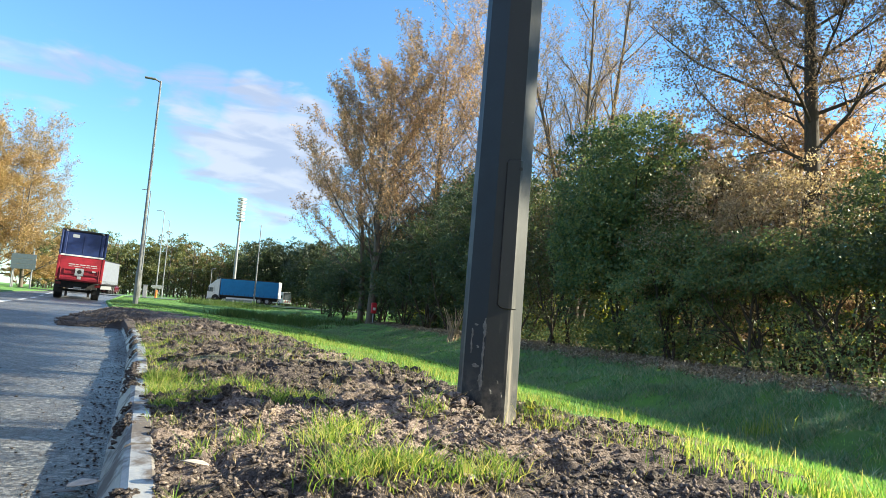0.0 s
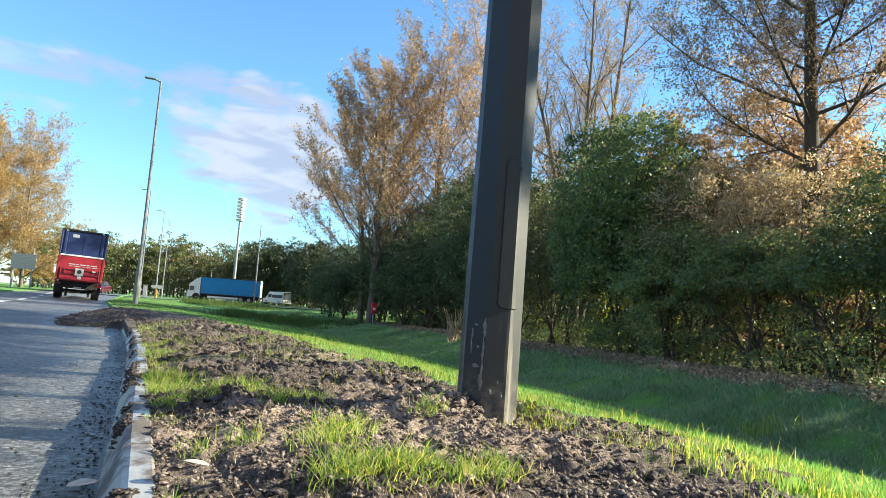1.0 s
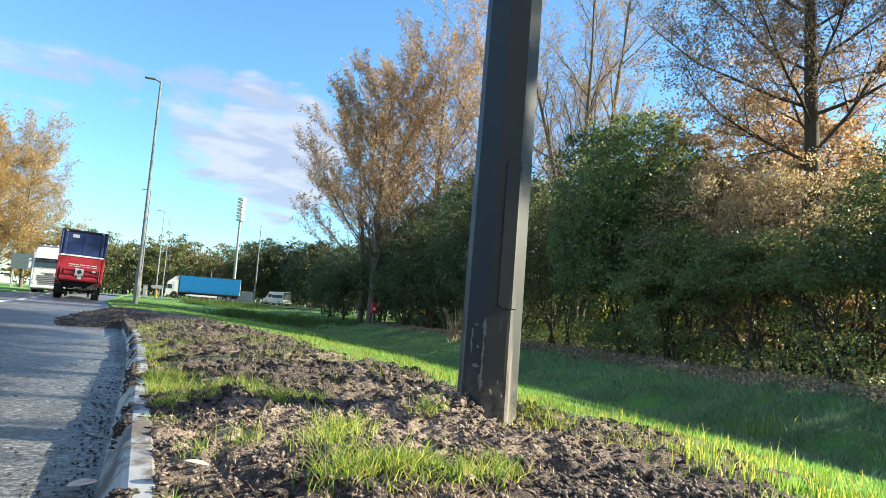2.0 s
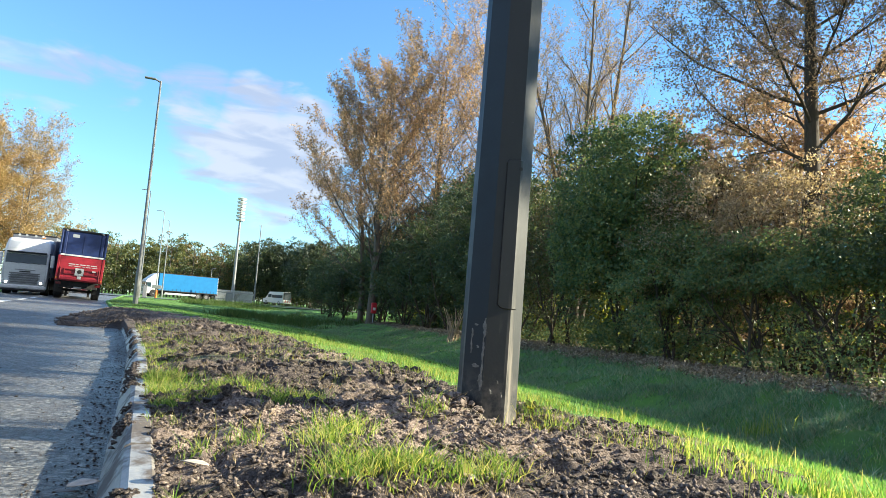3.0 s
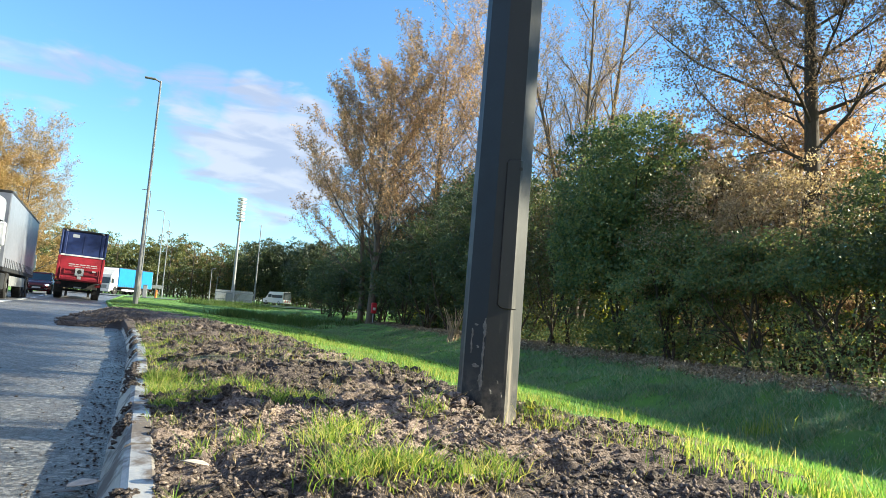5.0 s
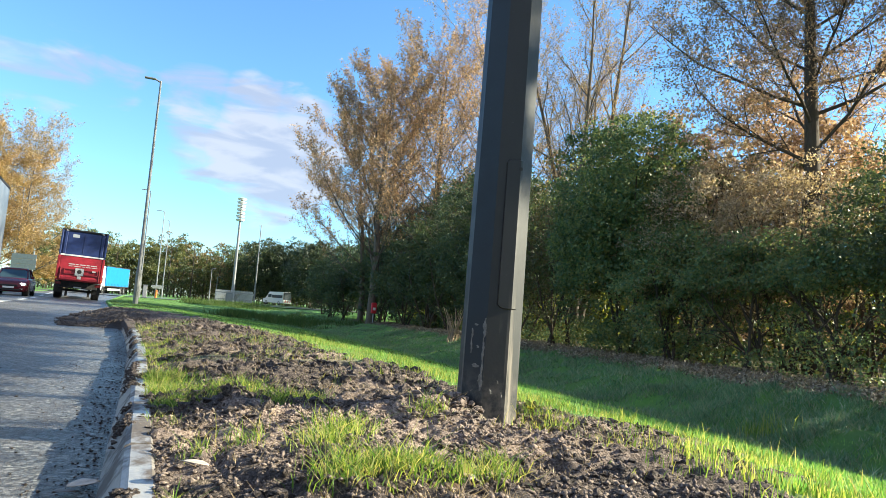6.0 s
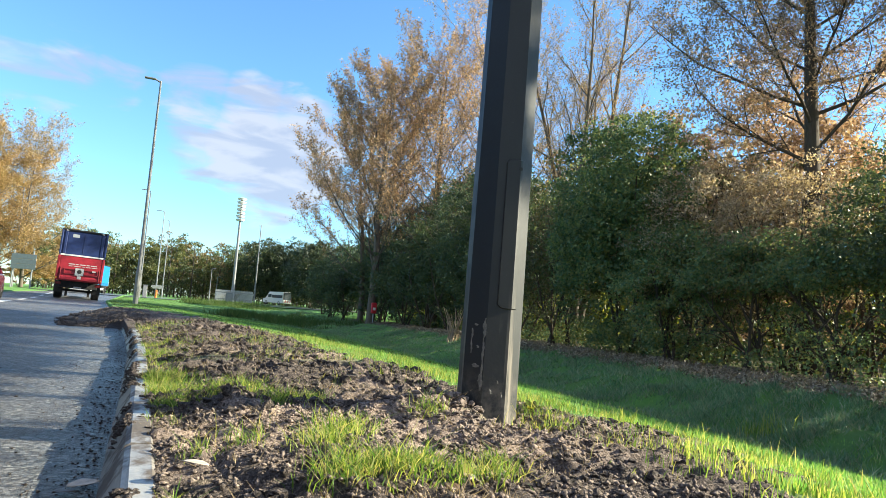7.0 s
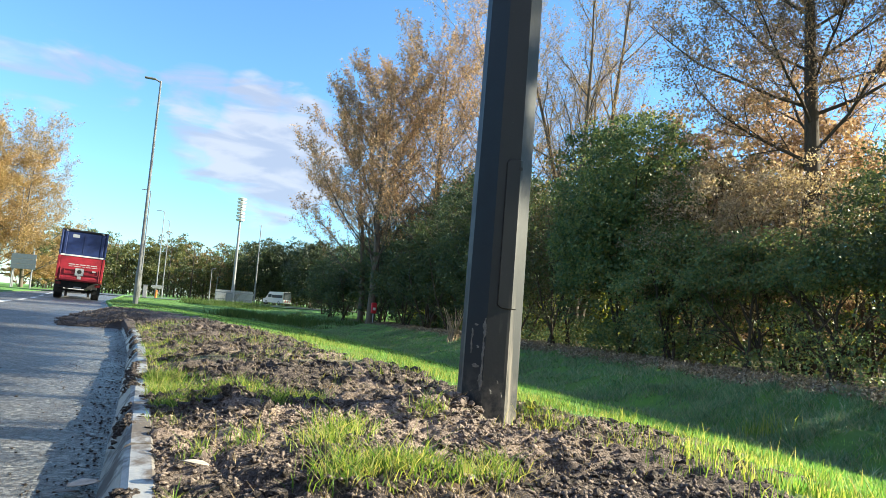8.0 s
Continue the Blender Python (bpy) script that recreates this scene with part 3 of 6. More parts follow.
def octagon_column():
    """The dark column beside the camera, with its door, lock and seams."""
    th = empty("lamp_column", pose(1.21, 2.29, 0.0, 0.16, 0.37, 0.0))
    tagged(th, "dark octagonal steel lamp column with scuffed base in dug soil", "lamp column")
    rows = [(-0.3, 0.1145), (0.0, 0.1138), (0.6, 0.1112), (1.2, 0.1085), (1.9, 0.105), (3.0, 0.1), (10.0, 0.05)]

    def ring_at(bm, z, r, grow=0.0, ks=range(8)):
        return [bm.verts.new(((r + grow) * math.cos(radians(8.1 + 45 * k)), (r + grow) * math.sin(radians(8.1 + 45 * k)), z)) for k in ks]

    bm = bmesh.new()
    ring = [ring_at(bm, z, r) for z, r in rows]
    for p, q in zip(ring, ring[1:]):
        for k in range(8):
            bm.faces.new((p[k], p[(k + 1) % 8], q[(k + 1) % 8], q[k]))
    bm.faces.new(ring[-1])
    bmesh.ops.bevel(bm, geom=[e for e in bm.edges if abs(e.verts[0].co.z - e.verts[1].co.z) > 0.05], offset=0.005, segments=2, affect="EDGES", profile=0.5)
    part("shaft", bm, M_COLUMN, th)
    # the door lies over one flat and laps round the next corner
    def skin(a0, a1, z0, z1, lift, n=10):
        q = bmesh.new()

        def flat(ang, z, g):
            r = np.interp(z, [p[0] for p in rows], [p[1] for p in rows]) * math.cos(radians(22.5)) + g
            w = (ang - 8.1) % 45 - 22.5
            d = r / math.cos(radians(w))
            return (d * math.cos(radians(ang)), d * math.sin(radians(ang)), z)
        cols = [a0 + (a1 - a0) * i / n for i in range(n + 1)]
        grid = []
        for g in (0.0, lift):
            for i, c in enumerate(cols):
                inset = 0.0 if g == 0 else 0.003
                e = 0.012 * (abs(i / n - 0.5) * 2) ** 6
                grid.append((q.verts.new(flat(c, z0 + inset + e, g)), q.verts.new(flat(c, z1 - inset - e, g))))
        m = n + 1
        for i in range(n):
            q.faces.new((grid[m + i][0], grid[m + i + 1][0], grid[m + i + 1][1], grid[m + i][1]))
            q.faces.new((grid[i][0], grid[i + 1][0], grid[m + i + 1][0], grid[m + i][0]))
            q.faces.new((grid[m + i][1], grid[m + i + 1][1], grid[i + 1][1], grid[i][1]))
        q.faces.new((grid[0][0], grid[m][0], grid[m][1], grid[0][1]))
        q.faces.new((grid[m + n][0], grid[n][0], grid[n][1], grid[m + n][1]))
        bmesh.ops.recalc_face_normals(q, faces=list(q.faces))
        return q
    door = part("door", skin(-109.0, -57.0, 0.437, 0.992, 0.006), M_COLUMN, th, "dark steel access door")
    r = 0.108
    a = radians(-81.9)
    part("lock", rod((r * 0.96 * math.cos(a), r * 0.96 * math.sin(a), 0.957), (r * 1.07 * math.cos(a), r * 1.07 * math.sin(a), 0.957), 0.008, 0.007, 10), M_BLACK, door)
    # dried splashes with ragged edges, a hair proud of the paint
    rng = np.random.default_rng(2)

    def splash(ang, z0, z1, wide, ragged):
        q = bmesh.new()
        n = max(6, int((z1 - z0) / 0.008))
        rows2 = []
        for i in range(n + 1):
            z = z0 + (z1 - z0) * i / n
            w = wide * (0.15 + math.sin(math.pi * (i + 0.4) / (n + 0.8)) ** 0.6) * rng.uniform(1 - ragged, 1 + ragged)
            mid = ang + wide * 0.5 * math.sin(i * 0.9) * ragged
            row = []
            for t in (-1, 0, 1):
                c = mid + t * w
                r = (np.interp(z, [p[0] for p in rows], [p[1] for p in rows]) * math.cos(radians(22.5)) + (0.0016 if t == 0 else 0.0006)) / math.cos(radians((c - 8.1) % 45 - 22.5))
                row.append(q.verts.new((r * math.cos(radians(c)), r * math.sin(radians(c)), z)))
            rows2.append(row)
        for p, o in zip(rows2, rows2[1:]):
            for j in range(2):
                q.faces.new((p[j], p[j + 1], o[j + 1], o[j]))
        return q
    for ang, z0, z1, wide, ragged in ((-130.0, 0.33, 0.4, 3.4, 0.5), (-130.6, 0.16, 0.36, 1.7, 0.6), (-132.0, 0.14, 0.2, 3.2, 0.7), (-158.0, 0.27, 0.36, 2.0, 0.7), (-146.0, 0.22, 0.235, 6.0, 0.5), (-143.0, 0.29, 0.3, 3.0, 0.5),
                                      (-150.0, 0.37, 0.378, 3.0, 0.5), (-112.0, 0.13, 0.15, 2.0, 0.8), (-98.0, 0.17, 0.18, 1.2, 0.8), (-90.0, 0.12, 0.14, 1.2, 0.8)):
        part("splash", splash(ang, z0, z1, wide, ragged), M_SPLASH, th, "dried pale splash of mud")
    return th


def street_lamp(x, y, h, base=None, r=0.085, arm=-1.2, mat=None):
    th = empty("street_lamp", pose(x, y, float(land(x, y, False)) if base is None else base))
    tagged(th, "tall grey steel street lamp on the grass verge", "street lamp", "lamps along the road")
    m = mat or M_DARKPOST
    part("pole", rod((0, 0, -0.2), (0, 0, h), r, r * 0.5, 10), m, th)
    part("base_section", rod((0, 0, -0.1), (0, 0, 1.5), r * 1.35, r * 1.3, 10), m, th)
    bm = rod((0, 0, h - 0.05), (arm * 0.35, 0, h + 0.05), r * 0.45, r * 0.4)
    part("arm", bm, m, th)
    part("lantern", box(min(arm * 0.3, arm), max(arm * 0.3, arm), -0.1, 0.1, h + 0.02, h + 0.085, 0.02), m, th)
    return th


# ---- trees ----


def tubes(lines, sides=5):
    """Vertices and quads of tapered branches; each line is a list of (point, radius). Thin ones have three sides."""
    vs, fs, base = [], [], 0
    for line in lines:
        n_side = 3 if line[0][1] < 0.02 else (4 if line[0][1] < 0.06 else sides + 2)
        if n_side == 3 and len(line) > 3:
            line = [line[0], line[-1]] if line[0][1] < 0.01 else [line[0], line[len(line) // 2], line[-1]]
        ang = np.arange(n_side) * 2 * math.pi / n_side
        pts = np.array([p for p, _ in line], float)
        rad = np.array([r for _, r in line], float)
        d = np.gradient(pts, axis=0)
        d /= np.linalg.norm(d, axis=1)[:, None] + 1e-9
        ref = np.where(np.abs(d[:, 2:3]) > 0.9, np.array([[1.0, 0, 0]]), np.array([[0, 0, 1.0]]))
        a = np.cross(d, ref)
        a /= np.linalg.norm(a, axis=1)[:, None] + 1e-9
        b = np.cross(d, a)
        ring = pts[:, None, :] + rad[:, None, None] * (a[:, None, :] * np.cos(ang)[None, :, None] + b[:, None, :] * np.sin(ang)[None, :, None])
        n = len(line)
        vs.append(ring.reshape(-1, 3))
        i = base + np.arange(n * n_side).reshape(n, n_side)
        j = np.roll(i, -1, axis=1)
        fs.append(np.stack([i[:-1].ravel(), j[:-1].ravel(), j[1:].ravel(), i[1:].ravel()], 1))
        base += n * n_side
    return np.concatenate(vs), np.concatenate(fs)


def leaves_at(centres, rng, size, droop=0.2, ratio=0.6):
    """One blade-shaped face for each leaf, turned every way."""
    n = len(centres)
    a = rng.normal(size=(n, 3))
    a /= np.linalg.norm(a, axis=1)[:, None]
    b = rng.normal(size=(n, 3))
    b -= (b * a).sum(1)[:, None] * a
    b /= np.linalg.norm(b, axis=1)[:, None] + 1e-9
    s = (size * rng.uniform(0.6, 1.3, n))[:, None]
    l, w = a * s * 0.5, b * s * 0.5 * ratio
    v = np.stack([centres - l, centres + l * 0.7 + w, centres + l * 0.7 - w], 1).reshape(-1, 3)
    f = np.arange(n * 3).reshape(n, 3)
    return v, f


def grow(rng, start, way, length, radius, level, p, lines, tips):
    """A branch that wanders, forks and ends in twigs."""
    n = 6 if level == 0 else (5 if level == 1 else 4)
    pts = [(np.array(start, float), radius)]
    d = np.array(way, float)
    pos = np.array(start, float)
    for i in range(n):
        d = d + rng.normal(size=3) * p["wander"][level] + np.array([0, 0, p["rise"][level]])
        d /= np.linalg.norm(d)
        pos = pos + d * length / n
        pts.append((pos.copy(), radius * (1 - (i + 1) / n * p["taper"][level])))
    if level < p["levels"] or p.get("twigs", True):
        lines.append(pts)
    if level >= p["levels"]:
        tips.append((pts, length))
        return
    k = p["kids"][level]
    for j in range(k):
        t = p["from"][level] + (1 - p["from"][level]) * (j + rng.uniform(0.1, 0.9)) / k
        x = t * n
        i = min(int(x), n - 1)
        a, b = pts[i][0], pts[i + 1][0]
        at = a + (b - a) * (x - i)
        r = pts[i][1] * p["thin"][level]
        along = (b - a) / (np.linalg.norm(b - a) + 1e-9)
        side = rng.normal(size=3)
        if p.get("even") and level < 2:
            turn = (j * 2.4 + rng.uniform(-0.5, 0.5)) if level == 0 else j * 2.4 + rng.uniform(-0.9, 0.9)
            side = np.array([math.cos(turn), math.sin(turn), 0.12])
        side = side - side @ along * along
        side /= np.linalg.norm(side)
        ang = radians(p["angle"][level]) * rng.uniform(0.75, 1.25)
        way2 = along * math.cos(ang) + side * math.sin(ang)
        ln = length * p["short"][level] * rng.uniform(0.7, 1.15) * (1 - p["cone"][level] * t)
        grow(rng, at, way2, ln, max(r, 0.006), level + 1, p, lines, tips)


UPRIGHT = dict(levels=3, wander=[0.03, 0.10, 0.14, 0.16], rise=[0.02, 0.16, 0.14, 0.05], taper=[0.8, 0.8, 0.85, 0.9], kids=[17, 8, 5], angle=[50, 38, 42],
               short=[0.5, 0.48, 0.5], cone=[0.55, 0.3, 0.2], thin=[0.42, 0.5, 0.55])
UPRIGHT["from"] = [0.2, 0.2, 0.15]
WIDE = dict(levels=3, wander=[0.04, 0.14, 0.2, 0.22], rise=[0.03, 0.06, 0.05, 0.0], taper=[0.75, 0.8, 0.85, 0.9], kids=[15, 9, 6], angle=[62, 45, 48],
            short=[0.5, 0.5, 0.5], cone=[0.4, 0.3, 0.2], thin=[0.42, 0.5, 0.55])
WIDE["from"] = [0.28, 0.15, 0.1]


def tree(name, x, y, h, p, leaf, per, size, seed, label, category="tree", bark=None, radius=None, lean=(0, 0), stems=1, scatter=0.22, z=None, group="", crown_from=0.0, fan=(0.12, 0.4), tilt=0.0):
    rng = np.random.default_rng(seed)
    lines, tips = [], []
    for s in range(stems):
        w = np.array([lean[0], lean[1], 1.0])
        if stems > 1:
            a = 2 * math.pi * (s + rng.uniform(0, 0.6)) / stems
            w = w + np.array([math.cos(a), math.sin(a), 0]) * rng.uniform(*fan)
        w /= np.linalg.norm(w)
        off = np.array([rng.normal() * 0.1, rng.normal() * 0.1, -0.15]) if stems > 1 else np.array([0, 0, -0.15])
        grow(rng, off, w, h * (1 if stems == 1 else rng.uniform(0.7, 1.0)), radius or h * 0.018, 0, p, lines, tips)
    z0 = float(land(x, y, False)) if z is None else z
    th = empty(name, pose(x, y, z0))
    tagged(th, label, category, group)
    v, f = tubes(lines)
    ob = new("trunk", mesh_np("trunk", v, f, bark or M_BARK, True))
    ob.parent = th
    cs = []
    for pts, ln in tips:
        q = np.array([a for a, _ in pts])
        t = rng.uniform(0.1, 1.05, per) * (len(q) - 1)
        i = np.minimum(t.astype(int), len(q) - 2)
        c = q[i] + (q[i + 1] - q[i]) * (t - i)[:, None]
        cs.append(c + rng.normal(size=(per, 3)) * scatter)
    cs = np.concatenate(cs)
    cs = cs[cs[:, 2] > crown_from + tilt * cs[:, 0]]
    v, f = leaves_at(cs, rng, size)
    ob = new("crown", mesh_np("crown", v, f, leaf))
    ob.parent = th
    return th


def shrub(x, y, h, leaf, count, size, seed, label, group, wide=1.0, foot=1.5):
    """Several stems from the ground and a lumpy shell of leafy sprays."""
    rng = np.random.default_rng(seed)
    lines, tips = [], []
    for s in range(5):
        a = 2 * math.pi * (s + rng.uniform(0, 0.7)) / 5
        w = np.array([math.cos(a) * 0.35, math.sin(a) * 0.35, 1.0])
        grow(rng, (rng.normal() * 0.15, rng.normal() * 0.15, -0.15), w / np.linalg.norm(w), h * 0.85, 0.05, 0, SHRUB_STEMS, lines, tips)
    th = empty("shrub", pose(x, y, float(land(x, y, False))))
    tagged(th, label, "shrub", group)
    v, f = tubes(lines)
    ob = new("trunk", mesh_np("trunk", v, f, M_BARK, True))
    ob.parent = th
    k = max(60, count // (45 if size < 0.25 else 26))
    q = rng.normal(size=(k, 3))
    q /= np.linalg.norm(q, axis=1)[:, None]
    lump = 0.78 + 0.44 * vnoise(np.arctan2(q[:, 1], q[:, 0]) * 2.2 + seed, q[:, 2] * 3.0, 1.0, seed)
    reach = np.where(rng.uniform(size=k) < 0.8, rng.uniform(0.84, 1.02, k), rng.uniform(0.4, 0.84, k)) * lump
    rx = (0.36 * h + 0.25) * wide
    room = np.array([rx, rx, h * 0.5])
    c = np.array([0, 0, h * 0.53]) + q * reach[:, None] * room
    c = c[(c[:, 2] > 0.25) & ((c[:, 2] > foot) | (rng.uniform(size=k) < (0.1 if y < 10.5 else 0.3)))]
    sp = np.column_stack([rng.normal(size=(14, 2)) * rx * 0.5, h * rng.uniform(0.92, 1.08, 14)])
    c = np.concatenate([c, sp]) if size < 0.12 and wide > 0.95 else c
    per = count // max(1, len(c))
    g = rng.normal(size=(len(c), per, 3))
    g *= (rng.uniform(0, 1, (len(c), per, 1)) ** 0.4) / np.linalg.norm(g, axis=2, keepdims=True)
    spread = rng.uniform(0.6, 1.6, (len(c), 1, 1)) * np.array([0.27, 0.27, 0.15]) * (1 if size < 0.12 else max(1.2, h / 4.0))
    v, f = leaves_at((c[:, None, :] + g * spread).reshape(-1, 3), rng, size)
    n = count // (5 if count > 40000 else 9)
    g = rng.normal(size=(n, 3))
    g *= (rng.uniform(0.1, 0.68, n) / np.linalg.norm(g, axis=1))[:, None]
    g = np.array([0, 0, h * 0.55]) + g * room
    g = g[g[:, 2] > foot + 0.6 * rng.uniform(size=n)]
    v2, f2 = leaves_at(g, rng, size * 1.9)
    v, f = np.concatenate([v, v2]), np.concatenate([f, f2 + len(v)])
    ob = new("crown", mesh_np("crown", v, f, leaf))
    ob.parent = th
    return th


SHRUB_STEMS = dict(levels=2, wander=[0.1, 0.18, 0.22], rise=[0.05, 0.1, 0.04], taper=[0.75, 0.8, 0.85], kids=[6, 4], angle=[45, 45], short=[0.5, 0.5], cone=[0.3, 0.3], thin=[0.5, 0.5])
SHRUB_STEMS["from"] = [0.2, 0.2]


def far_wood():
    """The belt of trees behind the roundabout, too far to count."""
    rng = np.random.default_rng(77)
    cs, sticks, gold = [], [], []
    for k in range(170):
        a = -7.5 + 38.5 * (k + rng.uniform(0, 1)) / 170
        d = rng.uniform(134, 168)
        x, y = d * math.sin(radians(a)), d * math.cos(radians(a))
        h = rng.uniform(10.4, 13.4) * (1.0 + 0.07 * math.sin(a * 0.9)) * d / 150
        rr = rng.uniform(2.2, 3.8)
        sticks.append([(np.array([x, y, -0.5]), 0.13), (np.array([x, y, h * 0.5]), 0.1), (np.array([x + rng.normal() * 0.4, y, h * 0.9]), 0.05)])
        n = 38
        q = rng.normal(size=(n, 3))
        q /= np.linalg.norm(q, axis=1)[:, None]
        b = np.array([x, y, h * 0.49]) + q * np.array([rr, rr, h * 0.49]) * rng.uniform(0.5, 1.0, n)[:, None]
        g = rng.normal(size=(n, 34, 3))
        g *= np.array([0.8, 0.8, 0.5]) * rng.uniform(0, 1, (n, 34, 1)) ** 0.4 / np.linalg.norm(g, axis=2, keepdims=True)
        (gold if rng.uniform() < 0.3 else cs).append((b[:, None, :] + g).reshape(-1, 3))
    n = 26000
    a, d = np.radians(rng.uniform(-7.5, 31, n)), rng.uniform(158, 172, n)
    cs.append(np.column_stack([d * np.sin(a), d * np.cos(a), rng.uniform(-0.3, 8.3, n)]))
    n = 16000
    a, d = np.radians(rng.uniform(-7.5, 31, n)), rng.uniform(138, 158, n)
    cs.append(np.column_stack([d * np.sin(a), d * np.cos(a), rng.uniform(-0.3, 2.2, n) + 1.2 * vnoise(a * 57, d, 1.2, 9)]))
    v, f = leaves_at(np.concatenate(cs), rng, 0.36, ratio=0.8)
    ob = new("far_wood", mesh_np("far_wood", v, f, M_FARGREEN))
    tagged(ob, "distant belt of olive green trees", "woodland", kind="stuff")
    v, f = leaves_at(np.concatenate(gold), rng, 0.36, ratio=0.8)
    ob = new("far_wood", mesh_np("far_wood", v, f, M_FARBROWN))
    tagged(ob, "distant autumn trees turning brown", "woodland", kind="stuff")
    v, f = tubes(sticks)
    tagged(new("far_trunks", mesh_np("far_trunks", v, f, M_BARK, True)), "dark trunks of the distant tree belt", "woodland", kind="stuff")


def woods():
    tall = "tall trees of the wood"
    # poplars: one stem, long limbs that sweep up, fine twigs to the rim
    p = dict(levels=3, even=True, wander=[0.025, 0.08, 0.11, 0.16], rise=[0.02, 0.1, 0.12, 0.1], taper=[0.88, 0.85, 0.85, 0.9], kids=[38, 16, 7], angle=[50, 30, 36],
             short=[0.62, 0.36, 0.42], cone=[0.5, 0.35, 0.25], thin=[0.26, 0.42, 0.5])
    p["from"] = [0.2, 0.18, 0.1]
    tree("tree", 11.4, 35.6, 12.4, p, M_ORANGE, 12, 0.105, 3, "tall poplar with thinning orange autumn leaves", bark=M_BARK_PALE, radius=0.25, lean=(-0.05, 0.0), group=tall, scatter=0.07, stems=1)
    tree("tree", 12.5, 41.0, 11.6, dict(p, kids=[28, 13, 7]), M_ORANGE, 13, 0.115, 14, "poplar with pinkish autumn leaves behind its neighbour", bark=M_BARK_PALE, radius=0.2, lean=(-0.04, 0), group=tall, scatter=0.08)
    tree("tree", 14.2, 33.4, 14.0, p, M_ORANGE, 9, 0.102, 4, "tall poplar with sparse orange leaves in the wood", bark=M_BARK_PALE, radius=0.24, lean=(-0.04, 0), group=tall, scatter=0.07)
    tree("tree", 16.6, 31.5, 17.2, dict(p, kids=[30, 12, 6], angle=[46, 34, 38], short=[0.5, 0.36, 0.42]), M_ORANGE, 14, 0.082, 15, "tallest poplar of the wood with sparse orange leaves", bark=M_BARK_PALE, radius=0.26, group=tall, scatter=0.07)
    q = dict(UPRIGHT, even=True, kids=[16, 10, 6], angle=[38, 34, 38], short=[0.38, 0.46, 0.5], rise=[0.02, 0.12, 0.1, 0.05])
    q["from"] = [0.3, 0.15, 0.1]
    tree("tree", 14.7, 21.2, 14.5, q, M_GOLD, 9, 0.065, 5, "nearly bare tall tree with a few golden leaves", radius=0.15, bark=M_BARK_PALE, stems=4, group=tall, scatter=0.06, fan=(0.06, 0.22))
    w = dict(WIDE, even=True, kids=[32, 17, 9], thin=[0.27, 0.42, 0.5], wander=[0.015, 0.11, 0.17, 0.24], short=[0.42, 0.42, 0.44], rise=[0.03, 0.1, 0.05, 0.0], angle=[62, 42, 46], cone=[0.2, 0.3, 0.2])
    w["from"] = [0.34, 0.1, 0.1]
    tree("tree", 11.78, 9.15, 11.5, w, M_BROWN, 27, 0.06, 6, "large spreading tree with sparse brown autumn leaves", radius=0.2, group=tall, scatter=0.075)
    # unseen slim trees added to shade the road, crowns cut along the sun's slope
    w2 = dict(UPRIGHT, short=[0.26, 0.48, 0.5], kids=[22, 7, 5], angle=[84, 45, 45], rise=[0.02, 0.03, 0.05, 0.03], twigs=False)
    w2["from"] = [0.41, 0.15, 0.15]
    for i, (x, y, h, out) in enumerate(((12.3, -0.9, 15.0, 0.12), (12.2, 0.7, 15.0, 0.12), (12.4, 2.1, 15.0, 0.12), (11.3, -4.45, 14.0, 0.22), (11.4, -7.26, 14.5, 0.26), (11.2, -10.63, 13.5, 0.26), (11.2, -2.15, 14.0, 0.07), (11.3, -3.15, 14.0, 0.12), (11.2, 0.39, 14.0, 0.07), (11.2, 1.37, 14.0, 0.1), (11.2, 2.67, 14.0, 0.12), (11.6, 3.39, 14.0, 0.06), (13.8, 3.76, 14.5, 0.08), (17.5, 6.31, 16.5, 0.1), (20.5, 7.92, 18.0, 0.1))):
        w2["short"] = [out, 0.48, 0.5]
        w2["from"] = [(6.5 + 0.485 * (x - 11.2)) / h, 0.15, 0.15]
        tree("tree", x, y, h, w2, M_BROWN, 36 if i < 3 else 27, 0.2, 20 + i, "unseen slim brown-leaved tree added to shade the road", radius=0.07, group=tall, scatter=0.35, crown_from=5.76 + 0.485 * (x - 11.2), tilt=0.485)
    # the thick shrubs along the edge of the wood: place, height, leaves, how many, their size, width
    dark, green, brown = "dense dark green shrub at the wood's edge", "dense green shrub at the wood's edge", "shrub with brown autumn leaves at the wood's edge"
